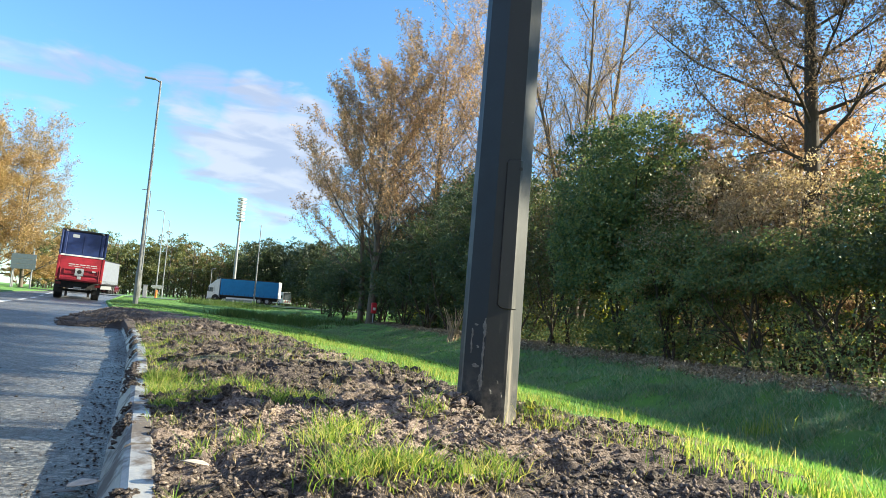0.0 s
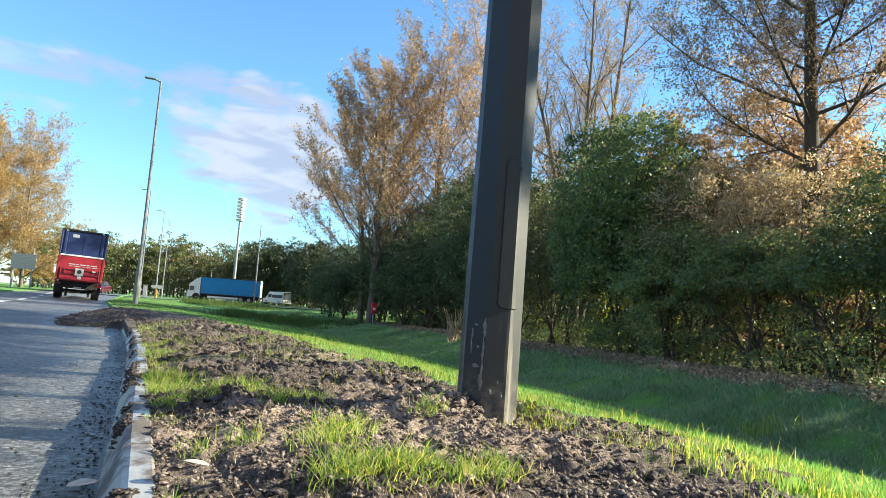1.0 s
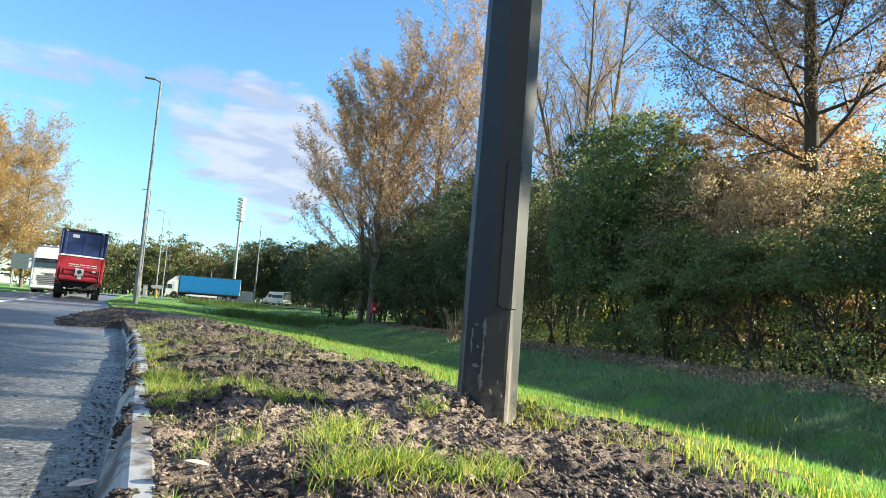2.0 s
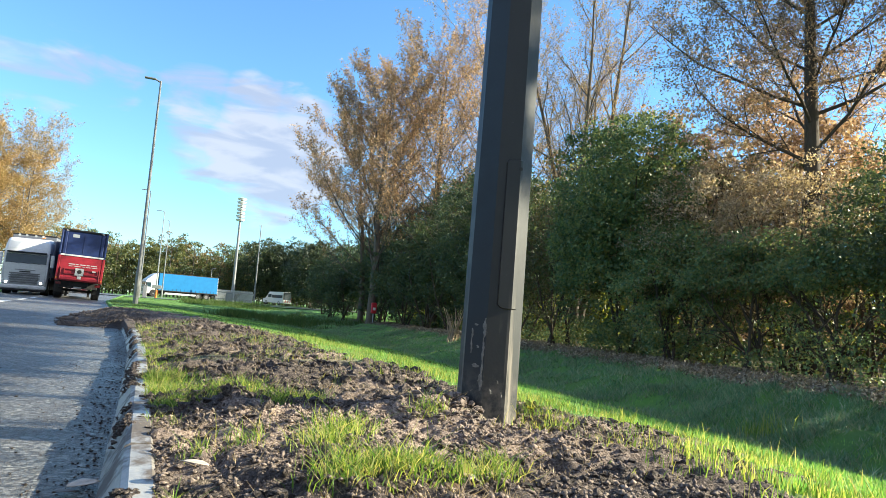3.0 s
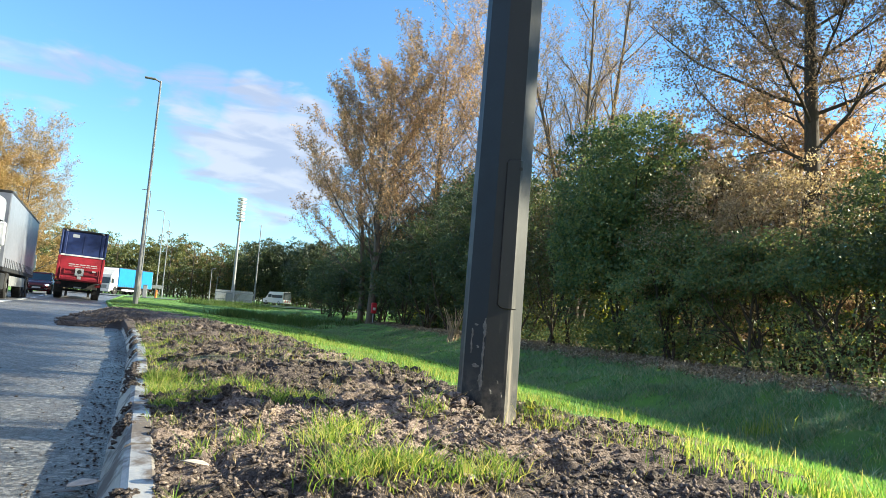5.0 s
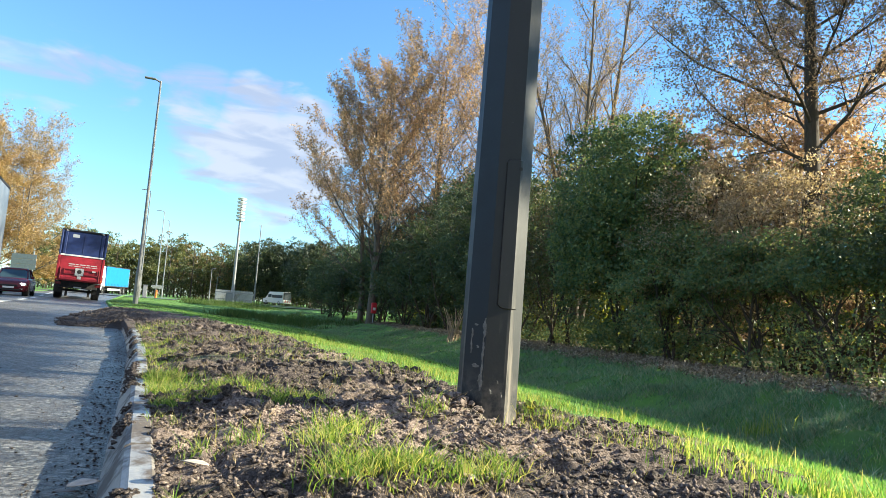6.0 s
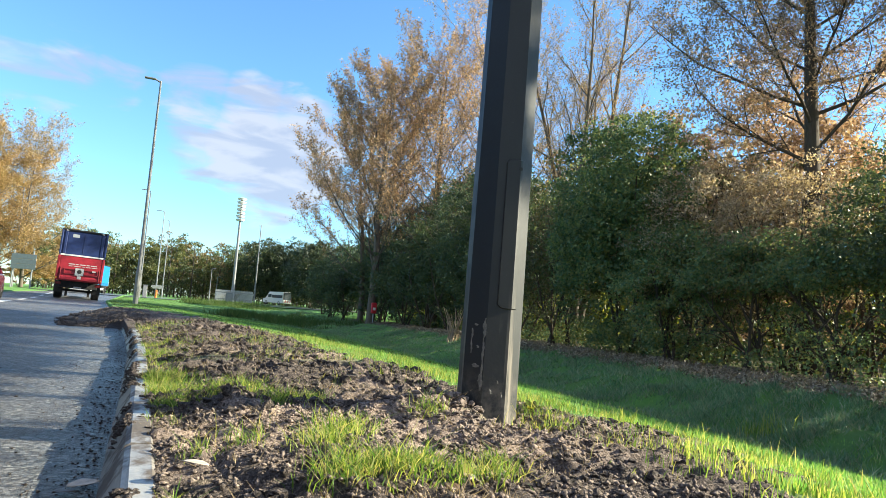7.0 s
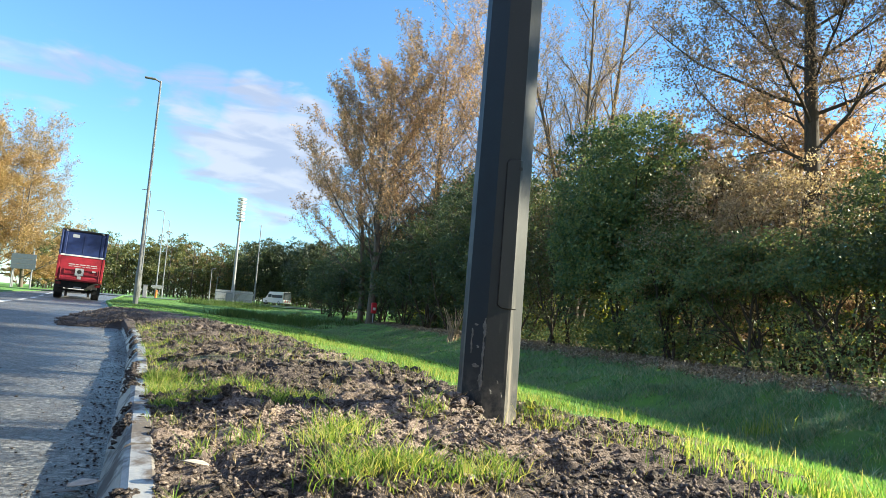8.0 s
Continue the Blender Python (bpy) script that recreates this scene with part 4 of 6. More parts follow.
    for i, (x, y, h, leaf, label, count, size, wide) in enumerate((
            (14.2, 57, 4.6, M_DARKGREEN, dark, 7000, 0.14, 1.0),
            (13.2, 50.5, 4.2, M_DARKGREEN, dark, 7000, 0.14, 1.0),
            (12.4, 44.5, 4.0, M_DARKGREEN, dark, 7000, 0.14, 1.0),
            (13.4, 39.5, 4.6, M_DARKGREEN, dark, 7000, 0.14, 1.0),
            (12.6, 33.6, 4.4, M_DARKGREEN, dark, 9000, 0.12, 1.0),
            (12.2, 29.4, 5.0, M_DARKGREEN, dark, 11000, 0.1, 1.0),
            (12.6, 26.6, 6.6, M_DARKGREEN, "tall dark evergreen shrub at the wood's edge", 20000, 0.09, 0.8),
            (12.0, 23.0, 6.6, M_DARKGREEN, "tall dark evergreen shrub at the wood's edge", 22000, 0.09, 0.8),
            (11.6, 19.8, 5.2, M_DARKGREEN, dark, 16000, 0.09, 0.9),
            (11.3, 17.0, 4.7, M_OLIVE, "olive shrub at the wood's edge", 18000, 0.085, 0.9),
            (11.0, 13.6, 5.6, M_MIDGREEN, "tall rounded dark green shrub at the wood's edge", 52000, 0.092, 0.92),
            (10.3, 11.2, 2.7, M_GREEN, green, 20000, 0.07, 1.0),
            (11.3, 11.2, 4.6, M_BROWN_LIFTED, brown, 20000, 0.062, 0.92),
            (11.3, 9.3, 4.0, M_BROWN_LIFTED, brown, 17000, 0.058, 0.85),
            (10.2, 9.2, 2.3, M_GREEN, green, 15000, 0.066, 1.0),
            (10.3, 7.4, 2.3, M_GREEN, green, 14000, 0.066, 0.9),
            (10.6, 6.4, 3.7, M_DARKGREEN, dark, 16000, 0.066, 0.9),
            # these last two are unseen, added out of view to shade the ditch
            (10.6, 4.4, 3.4, M_GREEN, green, 12000, 0.09, 1.0),
            (10.6, 2.2, 3.4, M_GREEN, green, 7000, 0.15, 1.0))):
        shrub(x, y, h, leaf, count, size, 40 + i, label, "shrubs of the wood", wide)
    # a second rank, lit from behind
    for i, (x, y, h, leaf) in enumerate(((13.2, 6.0, 3.2, M_LIME), (13.6, 7.8, 3.6, M_LIME), (14.2, 9.6, 4.6, M_BROWN), (14.2, 11.6, 6.2, M_BROWN), (13.0, 12.7, 5.8, M_BROWN), (17.0, 13.4, 8.0, M_BROWN), (13.2, 13.0, 4.6, M_DARKGREEN), (13.6, 16.8, 5.6, M_GREEN), (13.4, 20.5, 5.2, M_GREEN), (13.4, 25, 5.0, M_DARKGREEN),
                                         # tall ones about y 30 to 43 are hidden, added to shade the poplars
                                         (13.6, 30, 5.0, M_DARKGREEN), (17.5, 33, 8.0, M_DARKGREEN), (18.2, 36, 9.0, M_DARKGREEN), (20, 37, 9.5, M_DARKGREEN), (16.5, 39, 7.5, M_DARKGREEN), (20.5, 30, 9.0, M_DARKGREEN)) + ((19.5, 43, 9.5, M_DARKGREEN), (17.0, 46, 6.5, M_DARKGREEN), (17.0, 50, 6.5, M_DARKGREEN), (18.0, 56, 7, M_DARKGREEN), (19.8, 64, 7.0, M_DARKGREEN), (22, 73, 7.5, M_DARKGREEN), (24, 84, 8.0, M_SHADEGREEN), (27.5, 96, 9.0, M_SHADEGREEN), (31, 108, 9.5, M_OLIVE), (38, 104, 9.5, M_GREEN), (26, 66, 8, M_DARKGREEN), (33, 84, 9, M_DARKGREEN), (25.4, 112.5, 10.4, M_SHADEGREEN), (21.6, 92.5, 8.5, M_SHADEGREEN), (20.5, 128, 11.4, M_SHADEGREEN), (25.0, 127, 11.6, M_SHADEGREEN), (29.5, 124, 11.0, M_SHADEGREEN), (34.0, 122, 11.0, M_SHADEGREEN), (16.0, 134, 10.6, M_DARKGREEN), (14.5, 141, 10.0, M_GREEN))):
        shrub(x, y, h, leaf, (12000 if leaf is M_BROWN else 5200) if y < 22 else (12000 if y < 60 or leaf is M_SHADEGREEN else 6000), 0.11 if y < 22 else (0.22 if y < 60 else (0.34 if leaf is M_SHADEGREEN else 0.24)), 80 + i, "leafy shrub deeper in the wood", "shrubs deeper in the wood", 1.1, 2.6 if y < 18 else 1.5)
    # an added screen of dark leaves: the dark of the wood, hiding sky gaps
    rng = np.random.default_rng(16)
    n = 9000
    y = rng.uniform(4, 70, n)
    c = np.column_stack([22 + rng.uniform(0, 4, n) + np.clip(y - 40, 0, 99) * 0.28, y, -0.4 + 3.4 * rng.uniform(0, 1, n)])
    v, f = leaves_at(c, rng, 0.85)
    tagged(new("wood_depths", mesh_np("wood_depths", v, f, M_DARKGREEN)), "screen of dark green leaves added for the wood's dark depth", "woodland", kind="stuff")
    # brambles and saplings between the shrubs
    rng = np.random.default_rng(6)
    n = 34000
    y = 2 + 40 * rng.uniform(0, 1, n) ** 1.3
    x = bank_x(y, 9.8 + rng.normal(size=n) * 0.35)
    top = 0.2 + (0.45 + 0.45 * sm(y, 9, 13)) * vnoise(x, y, 1.1, 72)
    c = np.column_stack([x, y, land(x, y, False) + top * rng.uniform(0, 1, n) ** 0.8])
    c = c[rng.uniform(size=n) < 0.3 + 0.7 * sm(y, 9, 13)]
    v, f = leaves_at(c, rng, 0.085)
    tagged(new("brambles", mesh_np("brambles", v, f, M_GREEN)), "low dark brambles along the foot of the wood", "undergrowth", kind="stuff")
    # what closes the wood behind them
    rng = np.random.default_rng(5)
    n = 30000
    x = rng.uniform(16.5, 21.0, n)
    y = rng.uniform(4, 62, n)
    c = np.column_stack([x + np.clip(y - 40, 0, 99) * 0.28, y, -0.3 + 5.6 * rng.uniform(0, 1, n) ** 1.1])
    c = c[vnoise(c[:, 1] * 1.0, c[:, 2], 0.7, 71) > 0.3]
    v, f = leaves_at(c, rng, 0.24)
    tagged(new("undergrowth", mesh_np("undergrowth", v, f, M_LIME)), "sunlit yellow-green undergrowth deep in the wood", "undergrowth", kind="stuff")


def closing_belt():
    """Unseen trees added to close the place across the road and behind the camera."""
    # the belt darkens what the lamp column reflects
    rng = np.random.default_rng(8)
    n = 16000
    t = rng.uniform(0, 1, n)
    h = rng.uniform(2.2, 4.0, n) * rng.uniform(0, 1, n) ** 0.7
    side = rng.uniform(size=n) < 0.55
    x = np.where(side, -17.5 + rng.normal(size=n) * 1.4, -22 + 62 * t)
    y = np.where(side, -42 + 98 * t, -34 + rng.normal(size=n) * 1.6)
    v, f = leaves_at(np.column_stack([x, y, h - 0.1]), rng, 0.75)
    tagged(new("tree_belt", mesh_np("tree_belt", v, f, M_OLIVE)), "unseen belt of olive trees added across the road and behind", "woodland", kind="stuff")


def left_trees():
    p = dict(levels=3, even=True, wander=[0.03, 0.1, 0.14, 0.18], rise=[0.02, 0.11, 0.1, 0.05], taper=[0.88, 0.85, 0.85, 0.9], kids=[32, 11, 6], angle=[66, 38, 42],
             short=[0.5, 0.42, 0.45], cone=[0.4, 0.3, 0.2], thin=[0.34, 0.45, 0.5], twigs=False)
    p["from"] = [0.06, 0.12, 0.1]
    for i, (x, y, h) in enumerate(((-15.0, 106, 5.0), (-19.5, 102, 5.0), (-12.6, 111, 4.6), (-24, 100, 5.0))):
        shrub(x, y, h, M_GOLD, 6000, 0.22, 160 + i, "golden autumn shrub under the poplars", "shrubs under the golden trees", 1.1)
    for i, (x, y, h) in enumerate(((-14.2, 101, 17.5), (-18.5, 108, 20.0), (-23.5, 104, 19), (-11.0, 118, 7.5), (-18, 96, 15))):
        tree("tree", x, y, h, p, M_GOLD, 14, 0.22, 60 + i, "tall poplar with golden orange autumn leaves by the road", radius=0.26, bark=M_BARK_PALE, group="golden trees across the road", scatter=0.2)


# ---- vehicles: built nose towards +Y, the ground at z = 0 ----


def wheel(parent, x, y, r, w, name="wheel"):
    hub = empty(name, pose(x, y, r))
    hub.parent = parent
    bm = bmesh.new()
    n = 20
    prof = [(r * 0.58, -w / 2), (r * 0.93, -w / 2), (r, -w * 0.36), (r, w * 0.36), (r * 0.93, w / 2), (r * 0.58, w / 2)]
    ring = [[bm.verts.new((px, q * math.cos(2 * math.pi * k / n), q * math.sin(2 * math.pi * k / n))) for q, px in prof] for k in range(n)]
    for k in range(n):
        a, b = ring[k], ring[(k + 1) % n]
        for j in range(len(prof) - 1):
            bm.faces.new((a[j], a[j + 1], b[j + 1], b[j]))
    part("tyre", bm, M_BLACK, hub)
    bm = rod((-w * 0.32, 0, 0), (w * 0.32, 0, 0), r * 0.6, r * 0.6, 18)
    rod((-w * 0.46, 0, 0), (w * 0.46, 0, 0), r * 0.22, r * 0.2, 10, bm)
    for k in range(6):
        a = k * math.pi / 3
        rod((-w * 0.36, r * 0.42 * math.cos(a), r * 0.42 * math.sin(a)), (w * 0.36, r * 0.42 * math.cos(a), r * 0.42 * math.sin(a)), r * 0.06, r * 0.06, 6, bm)
    part("rim", bm, M_RIM, hub)
    return hub


def loft(rows, caps=True):
    """Skin over cross-sections; each row is a y and a list of (x, z) for one half, mirrored."""
    bm = bmesh.new()
    rings = []
    for y, half in rows:
        pts = list(half) + [(-x, z) for x, z in reversed(half)]
        rings.append([bm.verts.new((x, y, z)) for x, z in pts])
    n = len(rings[0])
    for p, q in zip(rings, rings[1:]):
        for k in range(n):
            bm.faces.new((p[k], p[(k + 1) % n], q[(k + 1) % n], q[k]))
    if caps:
        bm.faces.new(rings[0])
        bm.faces.new(rings[-1])
    bmesh.ops.recalc_face_normals(bm, faces=list(bm.faces))
    return bm


def parked_trailer(m):
    th = tagged(empty("semi_trailer", m), "parked navy and red box trailer seen from behind", "trailer")
    W = 1.19
    part("body", box(-W + 0.03, W - 0.03, -0.1, 13.4, 1.15, 3.9, 0.03), M_NAVY, th)
    lift = part("tail_lift", box(-W + 0.12, W - 0.12, -0.2, -0.1, 1.02, 2.42, 0.03), M_RED, th)
    part("lift_foot", prism([(-0.19, 1.02), (-0.26, 1.1), (-0.26, 1.24), (-0.19, 1.32)], 0, -W + 0.14, W - 0.14, 0.01), M_RED, lift)
    for z in (1.42, 1.68):
        part("lift_rail", box(-0.82, 0.9, -0.25, -0.2, z - 0.03, z + 0.03, 0.012), M_REDDARK, lift)
    for x in (-0.82, 0.87):
        part("lift_upright", box(x, x + 0.05, -0.245, -0.2, 1.4, 1.72, 0.01), M_REDDARK, lift)
    part("plate", box(-0.24, 0.2, -0.27, -0.25, 1.36, 1.78, 0.02), M_FENCE, lift)
    part("plate_symbol", rod((-0.02, -0.28, 1.58), (-0.02, -0.27, 1.58), 0.12, 0.12, 8), M_CHASSIS, lift)
    part("plate_tag", box(-0.1, 0.1, -0.27, -0.25, 1.16, 1.33, 0.01), M_FENCE, lift)
    part("small_label", box(0.62, 0.8, -0.262, -0.25, 1.62, 1.7, 0.004), M_FENCE, lift)
    # the lettering cannot be made out: bars of its size
    x = -0.62
    for ln in (0.34, 0.12, 0.3, 0.16, 0.32):
        part("lettering_bar", box(x, x + ln, -0.206, -0.2, 1.96, 2.01, 0.0), M_FENCE, lift)
        x += ln + 0.05
    x = -0.6
    for ln in (0.2, 0.36, 0.15, 0.25, 0.3):
        part("lettering_bar", box(x, x + ln, -0.206, -0.2, 1.86, 1.89, 0.0), M_FENCE, lift)
        x += ln + 0.05
    door = part("rear_door", box(-0.86, 0.86, -0.16, -0.1, 2.52, 3.78, 0.02), M_NAVY, th)
    part("label", box(-0.62, -0.28, -0.168, -0.16, 3.5, 3.68, 0.004), M_FENCE, door)
    part("door_rib", box(-0.02, 0.02, -0.175, -0.16, 2.55, 3.75, 0.008), M_NAVY, door)
    part("white_band", box(-W + 0.1, W - 0.1, -0.215, -0.1, 2.43, 2.52, 0.01), M_WHITE, th)
    for s in (-1, 1):
        part("corner_post", box(s * W, s * (W - 0.1), -0.2, -0.05, 2.53, 3.88, 0.03), M_NAVY, th)
        part("inner_post", box(s * (W - 0.17), s * (W - 0.33), -0.19, -0.05, 2.53, 3.8, 0.03), M_NAVY, th)
        part("lower_post", box(s * W, s * (W - 0.13), -0.22, 0.0, 1.0, 2.43, 0.02), M_RED, th)
        part("ram", rod((s * 0.98, -0.24, 1.1), (s * 0.98, -0.22, 1.75), 0.045, 0.035, 8), M_REDDARK, th)
        part("reflector", box(s * (W - 0.11), s * (W - 0.03), -0.228, -0.215, 1.12, 1.2, 0.004), M_AMBER, th)
        part("roof_lamp", box(s * 0.86, s * 0.98, -0.2, -0.16, 3.83, 3.88, 0.01), M_LAMPOFF, th)
        part("mudguard", box(s * 0.75, s * 1.2, 0.9, 0.94, 0.35, 1.0, 0.01), M_BLACK, th)
        part("tail_lamp", box(s * 0.86, s * 1.12, 0.0, 0.05, 0.8, 0.95, 0.01), M_TAIL, th)
        part("side_guard", box(s * 1.2, s * 1.24, 5.6, 10.5, 0.55, 0.95, 0.01), M_GALV, th)
    part("roof_rail", box(-W, W, -0.18, 0.0, 3.84, 3.95, 0.03), M_CHASSIS, th)
    part("chassis", box(-0.5, 0.5, 0.2, 12.5, 0.75, 1.15, 0.02), M_CHASSIS, th)
    part("underrun", box(-1.0, 1.0, 0.35, 1.0, 0.62, 1.05, 0.03), M_CHASSIS, th)
    part("bumper_bar", box(-0.75, 0.75, 0.3, 0.4, 0.62, 0.76, 0.02), M_BLACK, th)
    part("number_plate", box(-0.2, 0.2, 0.28, 0.3, 0.65, 0.73, 0.003), M_LAMPOFF, th)
    for y in (2.2, 3.5, 4.8):
        part("axle", rod((-1.1, y, 0.5), (1.1, y, 0.5), 0.07), M_CHASSIS, th)
        for x in (-1.0, 1.0):
            wheel(th, x, y, 0.5, 0.38)
    for x in (-0.7, 0.7):
        part("landing_leg", box(x - 0.08, x + 0.08, 10.4, 10.56, 0.05, 1.0, 0.01), M_CHASSIS, th)
    return th


def shrink(th, k):
    """Make a thing of another build smaller in all its meshes."""
    done = set()
    for o in th.children_recursive:
        o.matrix_basis.translation = o.matrix_basis.translation * k
        if o.type == "MESH" and o.data.name not in done:
            done.add(o.data.name)
            o.data.transform(Matrix.Scale(k, 4))


def blue_lorry():
    """A rigid lorry: white cab, blue curtain body. Origin under the nose."""
    th = tagged(empty("lorry"), "rigid lorry with white cab and bright blue curtain body", "lorry")
    W = 1.25
    part("cab", prism([(0.0, 0.45), (0.02, 1.4), (-0.12, 2.35), (-0.35, 2.75), (-1.9, 2.95), (-1.9, 0.6)], 0, -W + 0.05, W - 0.05, 0.05), M_WHITE, th)
    part("roof_deflector", prism([(-0.45, 2.74), (-1.2, 3.45), (-1.9, 3.75), (-1.9, 2.9)], 0, -W + 0.1, W - 0.1, 0.04), M_WHITE, th)
    part("windscreen", prism([(0.03, 1.45), (0.05, 1.5), (-0.1, 2.3), (-0.14, 2.3)], 0, -W + 0.15, W - 0.15), M_GLASS, th)
    for s in (-1, 1):
        part("side_window", box(s * (W - 0.06), s * (W - 0.03), -0.95, -0.3, 1.5, 2.2, 0.01), M_GLASS, th)
        part("headlamp", box(s * 0.7, s * 1.1, -0.02, 0.05, 0.6, 0.85, 0.02), M_LAMPOFF, th)
        part("side_guard", box(s * 1.18, s * 1.22, -8.2, -3.1, 0.5, 0.78, 0.01), M_WHITE, th)
        part("mirror", box(s * 1.28, s * 1.45, -0.25, -0.1, 1.5, 2.2, 0.03), M_CHASSIS, th)
    part("bumper", box(-W + 0.05, W - 0.05, -0.1, 0.08, 0.3, 0.6, 0.03), M_WHITE, th)
    part("curtain_body", box(-W, W, -11.4, -2.05, 1.1, 3.8, 0.03), M_BLUE, th)
    part("roof_edge", box(-W - 0.015, W + 0.015, -11.42, -2.03, 3.72, 3.84, 0.02), M_CHASSIS, th)
    for s in (-1, 1):
        for k in range(15):
            part("strap", box(s * (W + 0.004), s * (W + 0.016), -2.5 - k * 0.6, -2.45 - k * 0.6, 1.05, 1.45, 0.0), M_CHASSIS, th)
        part("door_line", box(s * (W - 0.05), s * (W - 0.03), -1.12, -1.1, 0.7, 2.6, 0.002), M_CHASSIS, th)
        part("wheel_arch", rod((s * 0.9, -1.35, 0.55), (s * (W - 0.046), -1.35, 0.55), 0.58, 0.58, 20), M_BLACK, th)
        part("rear_lamp", box(s * 0.8, s * 1.15, -11.46, -11.42, 0.8, 0.95, 0.01), M_TAIL, th)
    part("rear_frame", box(-W, W, -11.44, -11.38, 1.1, 3.8, 0.03), M_WHITE, th)
    part("grille", box(-0.75, 0.75, -0.02, 0.04, 0.75, 1.25, 0.02), M_GALV, th)
    part("body_frame", box(-W - 0.01, W + 0.01, -11.42, -2.03, 1.0, 1.12, 0.01), M_CHASSIS, th)
    part("chassis", box(-0.45, 0.45, -11.2, -0.5, 0.55, 1.0, 0.02), M_CHASSIS, th)
    ws = [wheel(th, x, y, 0.5, 0.3) for x in (-1.09, 1.09) for y in (-1.35, -8.4, -9.7)]
    return th, ws


def tractor():
    th = tagged(empty("lorry_tractor"), "white articulated lorry tractor unit with lit headlamps", "lorry")
    W = 1.25

    def half(w, low, top):
        return [(w - 0.06, low), (w, low + 0.1), (w, top - 0.22), (w - 0.05, top - 0.08), (w - 0.16, top)]
    rows = [(0.02, half(1.08, 0.42, 1.9)), (-0.02, half(1.18, 0.4, 2.05)), (-0.1, half(1.22, 0.4, 2.55)), (-0.2, half(1.23, 0.4, 2.9)), (-0.42, half(1.22, 0.45, 3.3)), (-0.75, half(1.2, 0.5, 3.52)), (-2.2, half(1.2, 0.6, 3.6))]
    part("cab", loft(rows), M_WHITE, th)
    part("windscreen", prism([(0.0, 1.93), (0.03, 1.95), (-0.085, 2.5), (-0.14, 2.5)], 0, -1.1, 1.1), M_GLASS, th)
    part("sun_visor", box(-1.08, 1.08, -0.16, 0.1, 2.56, 2.66, 0.03), M_CHASSIS, th)
    part("roof_panel_gap", box(-0.85, 0.85, -0.3, -0.2, 2.86, 2.89, 0.004), M_CHASSIS, th)
    for x in (-0.6, 0.0, 0.6):
        part("wiper", rod((x - 0.25, 0.05, 1.9), (x + 0.2, 0.05, 1.97), 0.012, 0.012, 5), M_CHASSIS, th)
    part("badge_panel", box(-0.55, 0.55, 0.02, 0.045, 1.5, 1.55, 0.004), M_GALV, th)
    part("nameplate_bar", box(-0.3, 0.3, 0.03, 0.05, 1.38, 1.45, 0.004), M_CHASSIS, th)
    for k in range(5):
        part("grille_bar", box(-0.82 + 0.02 * k, 0.82 - 0.02 * k, -0.02, 0.06, 0.64 + k * 0.14, 0.7 + k * 0.14, 0.015), M_GALV, th)
        part("grille_slot", box(-0.84, 0.84, -0.02, 0.035, 0.705 + k * 0.14, 0.775 + k * 0.14, 0.005), M_DARKPOST, th)
    part("bumper", box(-W + 0.02, W - 0.02, -0.35, 0.1, 0.34, 0.58, 0.06), M_WHITE, th)
    part("bumper_lip", box(-W + 0.06, W - 0.06, -0.3, 0.06, 0.22, 0.34, 0.03), M_CHASSIS, th)
    part("number_plate", box(-0.26, 0.26, 0.1, 0.115, 0.4, 0.5, 0.002), M_LAMPOFF, th)
    part("light_bar", rod((-0.85, -0.95, 3.68), (0.85, -0.95, 3.68), 0.03, 0.03, 8), M_GALV, th)
    for x in (-0.65, -0.25, 0.25, 0.65):
        part("spot_lamp", rod((x, -0.98, 3.72), (x, -0.86, 3.72), 0.06, 0.07, 14), M_LAMPOFF, th)
    part("roof_beacon", box(-0.75, -0.55, -1.2, -1.0, 3.6, 3.75, 0.03), M_AMBER, th)
    for s in (-1, 1):
        lamp = part("headlamp", box(s * 0.74, s * 1.18, -0.1, 0.09, 0.62, 0.9, 0.05), M_LAMPOFF, th)
        part("bulb", box(s * 0.88, s * 0.99, 0.09, 0.1, 0.69, 0.79, 0.004), M_LAMP, lamp)
        part("air_deflector", box(s * 1.14, s * 1.23, -0.12, 0.02, 1.0, 1.85, 0.03), M_WHITE, th)
        mir = part("mirror_arm", rod((s * 1.2, -0.2, 2.62), (s * 1.42, -0.12, 2.55), 0.03, 0.03, 6), M_CHASSIS, th)
        part("mirror_head", box(s * 1.3, s * 1.52, -0.2, -0.05, 1.75, 2.55, 0.05), M_WHITE, mir)
        part("side_window", box(s * 1.205, s * 1.232, -1.05, -0.35, 1.75, 2.45, 0.01), M_GLASS, th)
        part("door_line", box(s * 1.21, s * 1.236, -1.14, -1.12, 0.75, 2.6, 0.002), M_CHASSIS, th)
        part("wheel_arch", rod((s * 0.85, -1.4, 0.55), (s * 1.226, -1.4, 0.55), 0.6, 0.6, 20), M_BLACK, th)
        part("side_skirt", box(s * 1.1, s * 1.22, -4.2, -2.1, 0.35, 0.95, 0.03), M_CHASSIS, th)
        part("tank", rod((s * 0.85, -2.3, 0.65), (s * 0.85, -4.1, 0.65), 0.28, 0.28, 14), M_GALV, th)
    part("chassis", box(-0.45, 0.45, -5.8, -0.5, 0.55, 0.95, 0.02), M_CHASSIS, th)
    ws = [wheel(th, x, y, 0.5, 0.32) for x in (-1.1, 1.1) for y in (-1.4, -4.9)]
    return th, ws


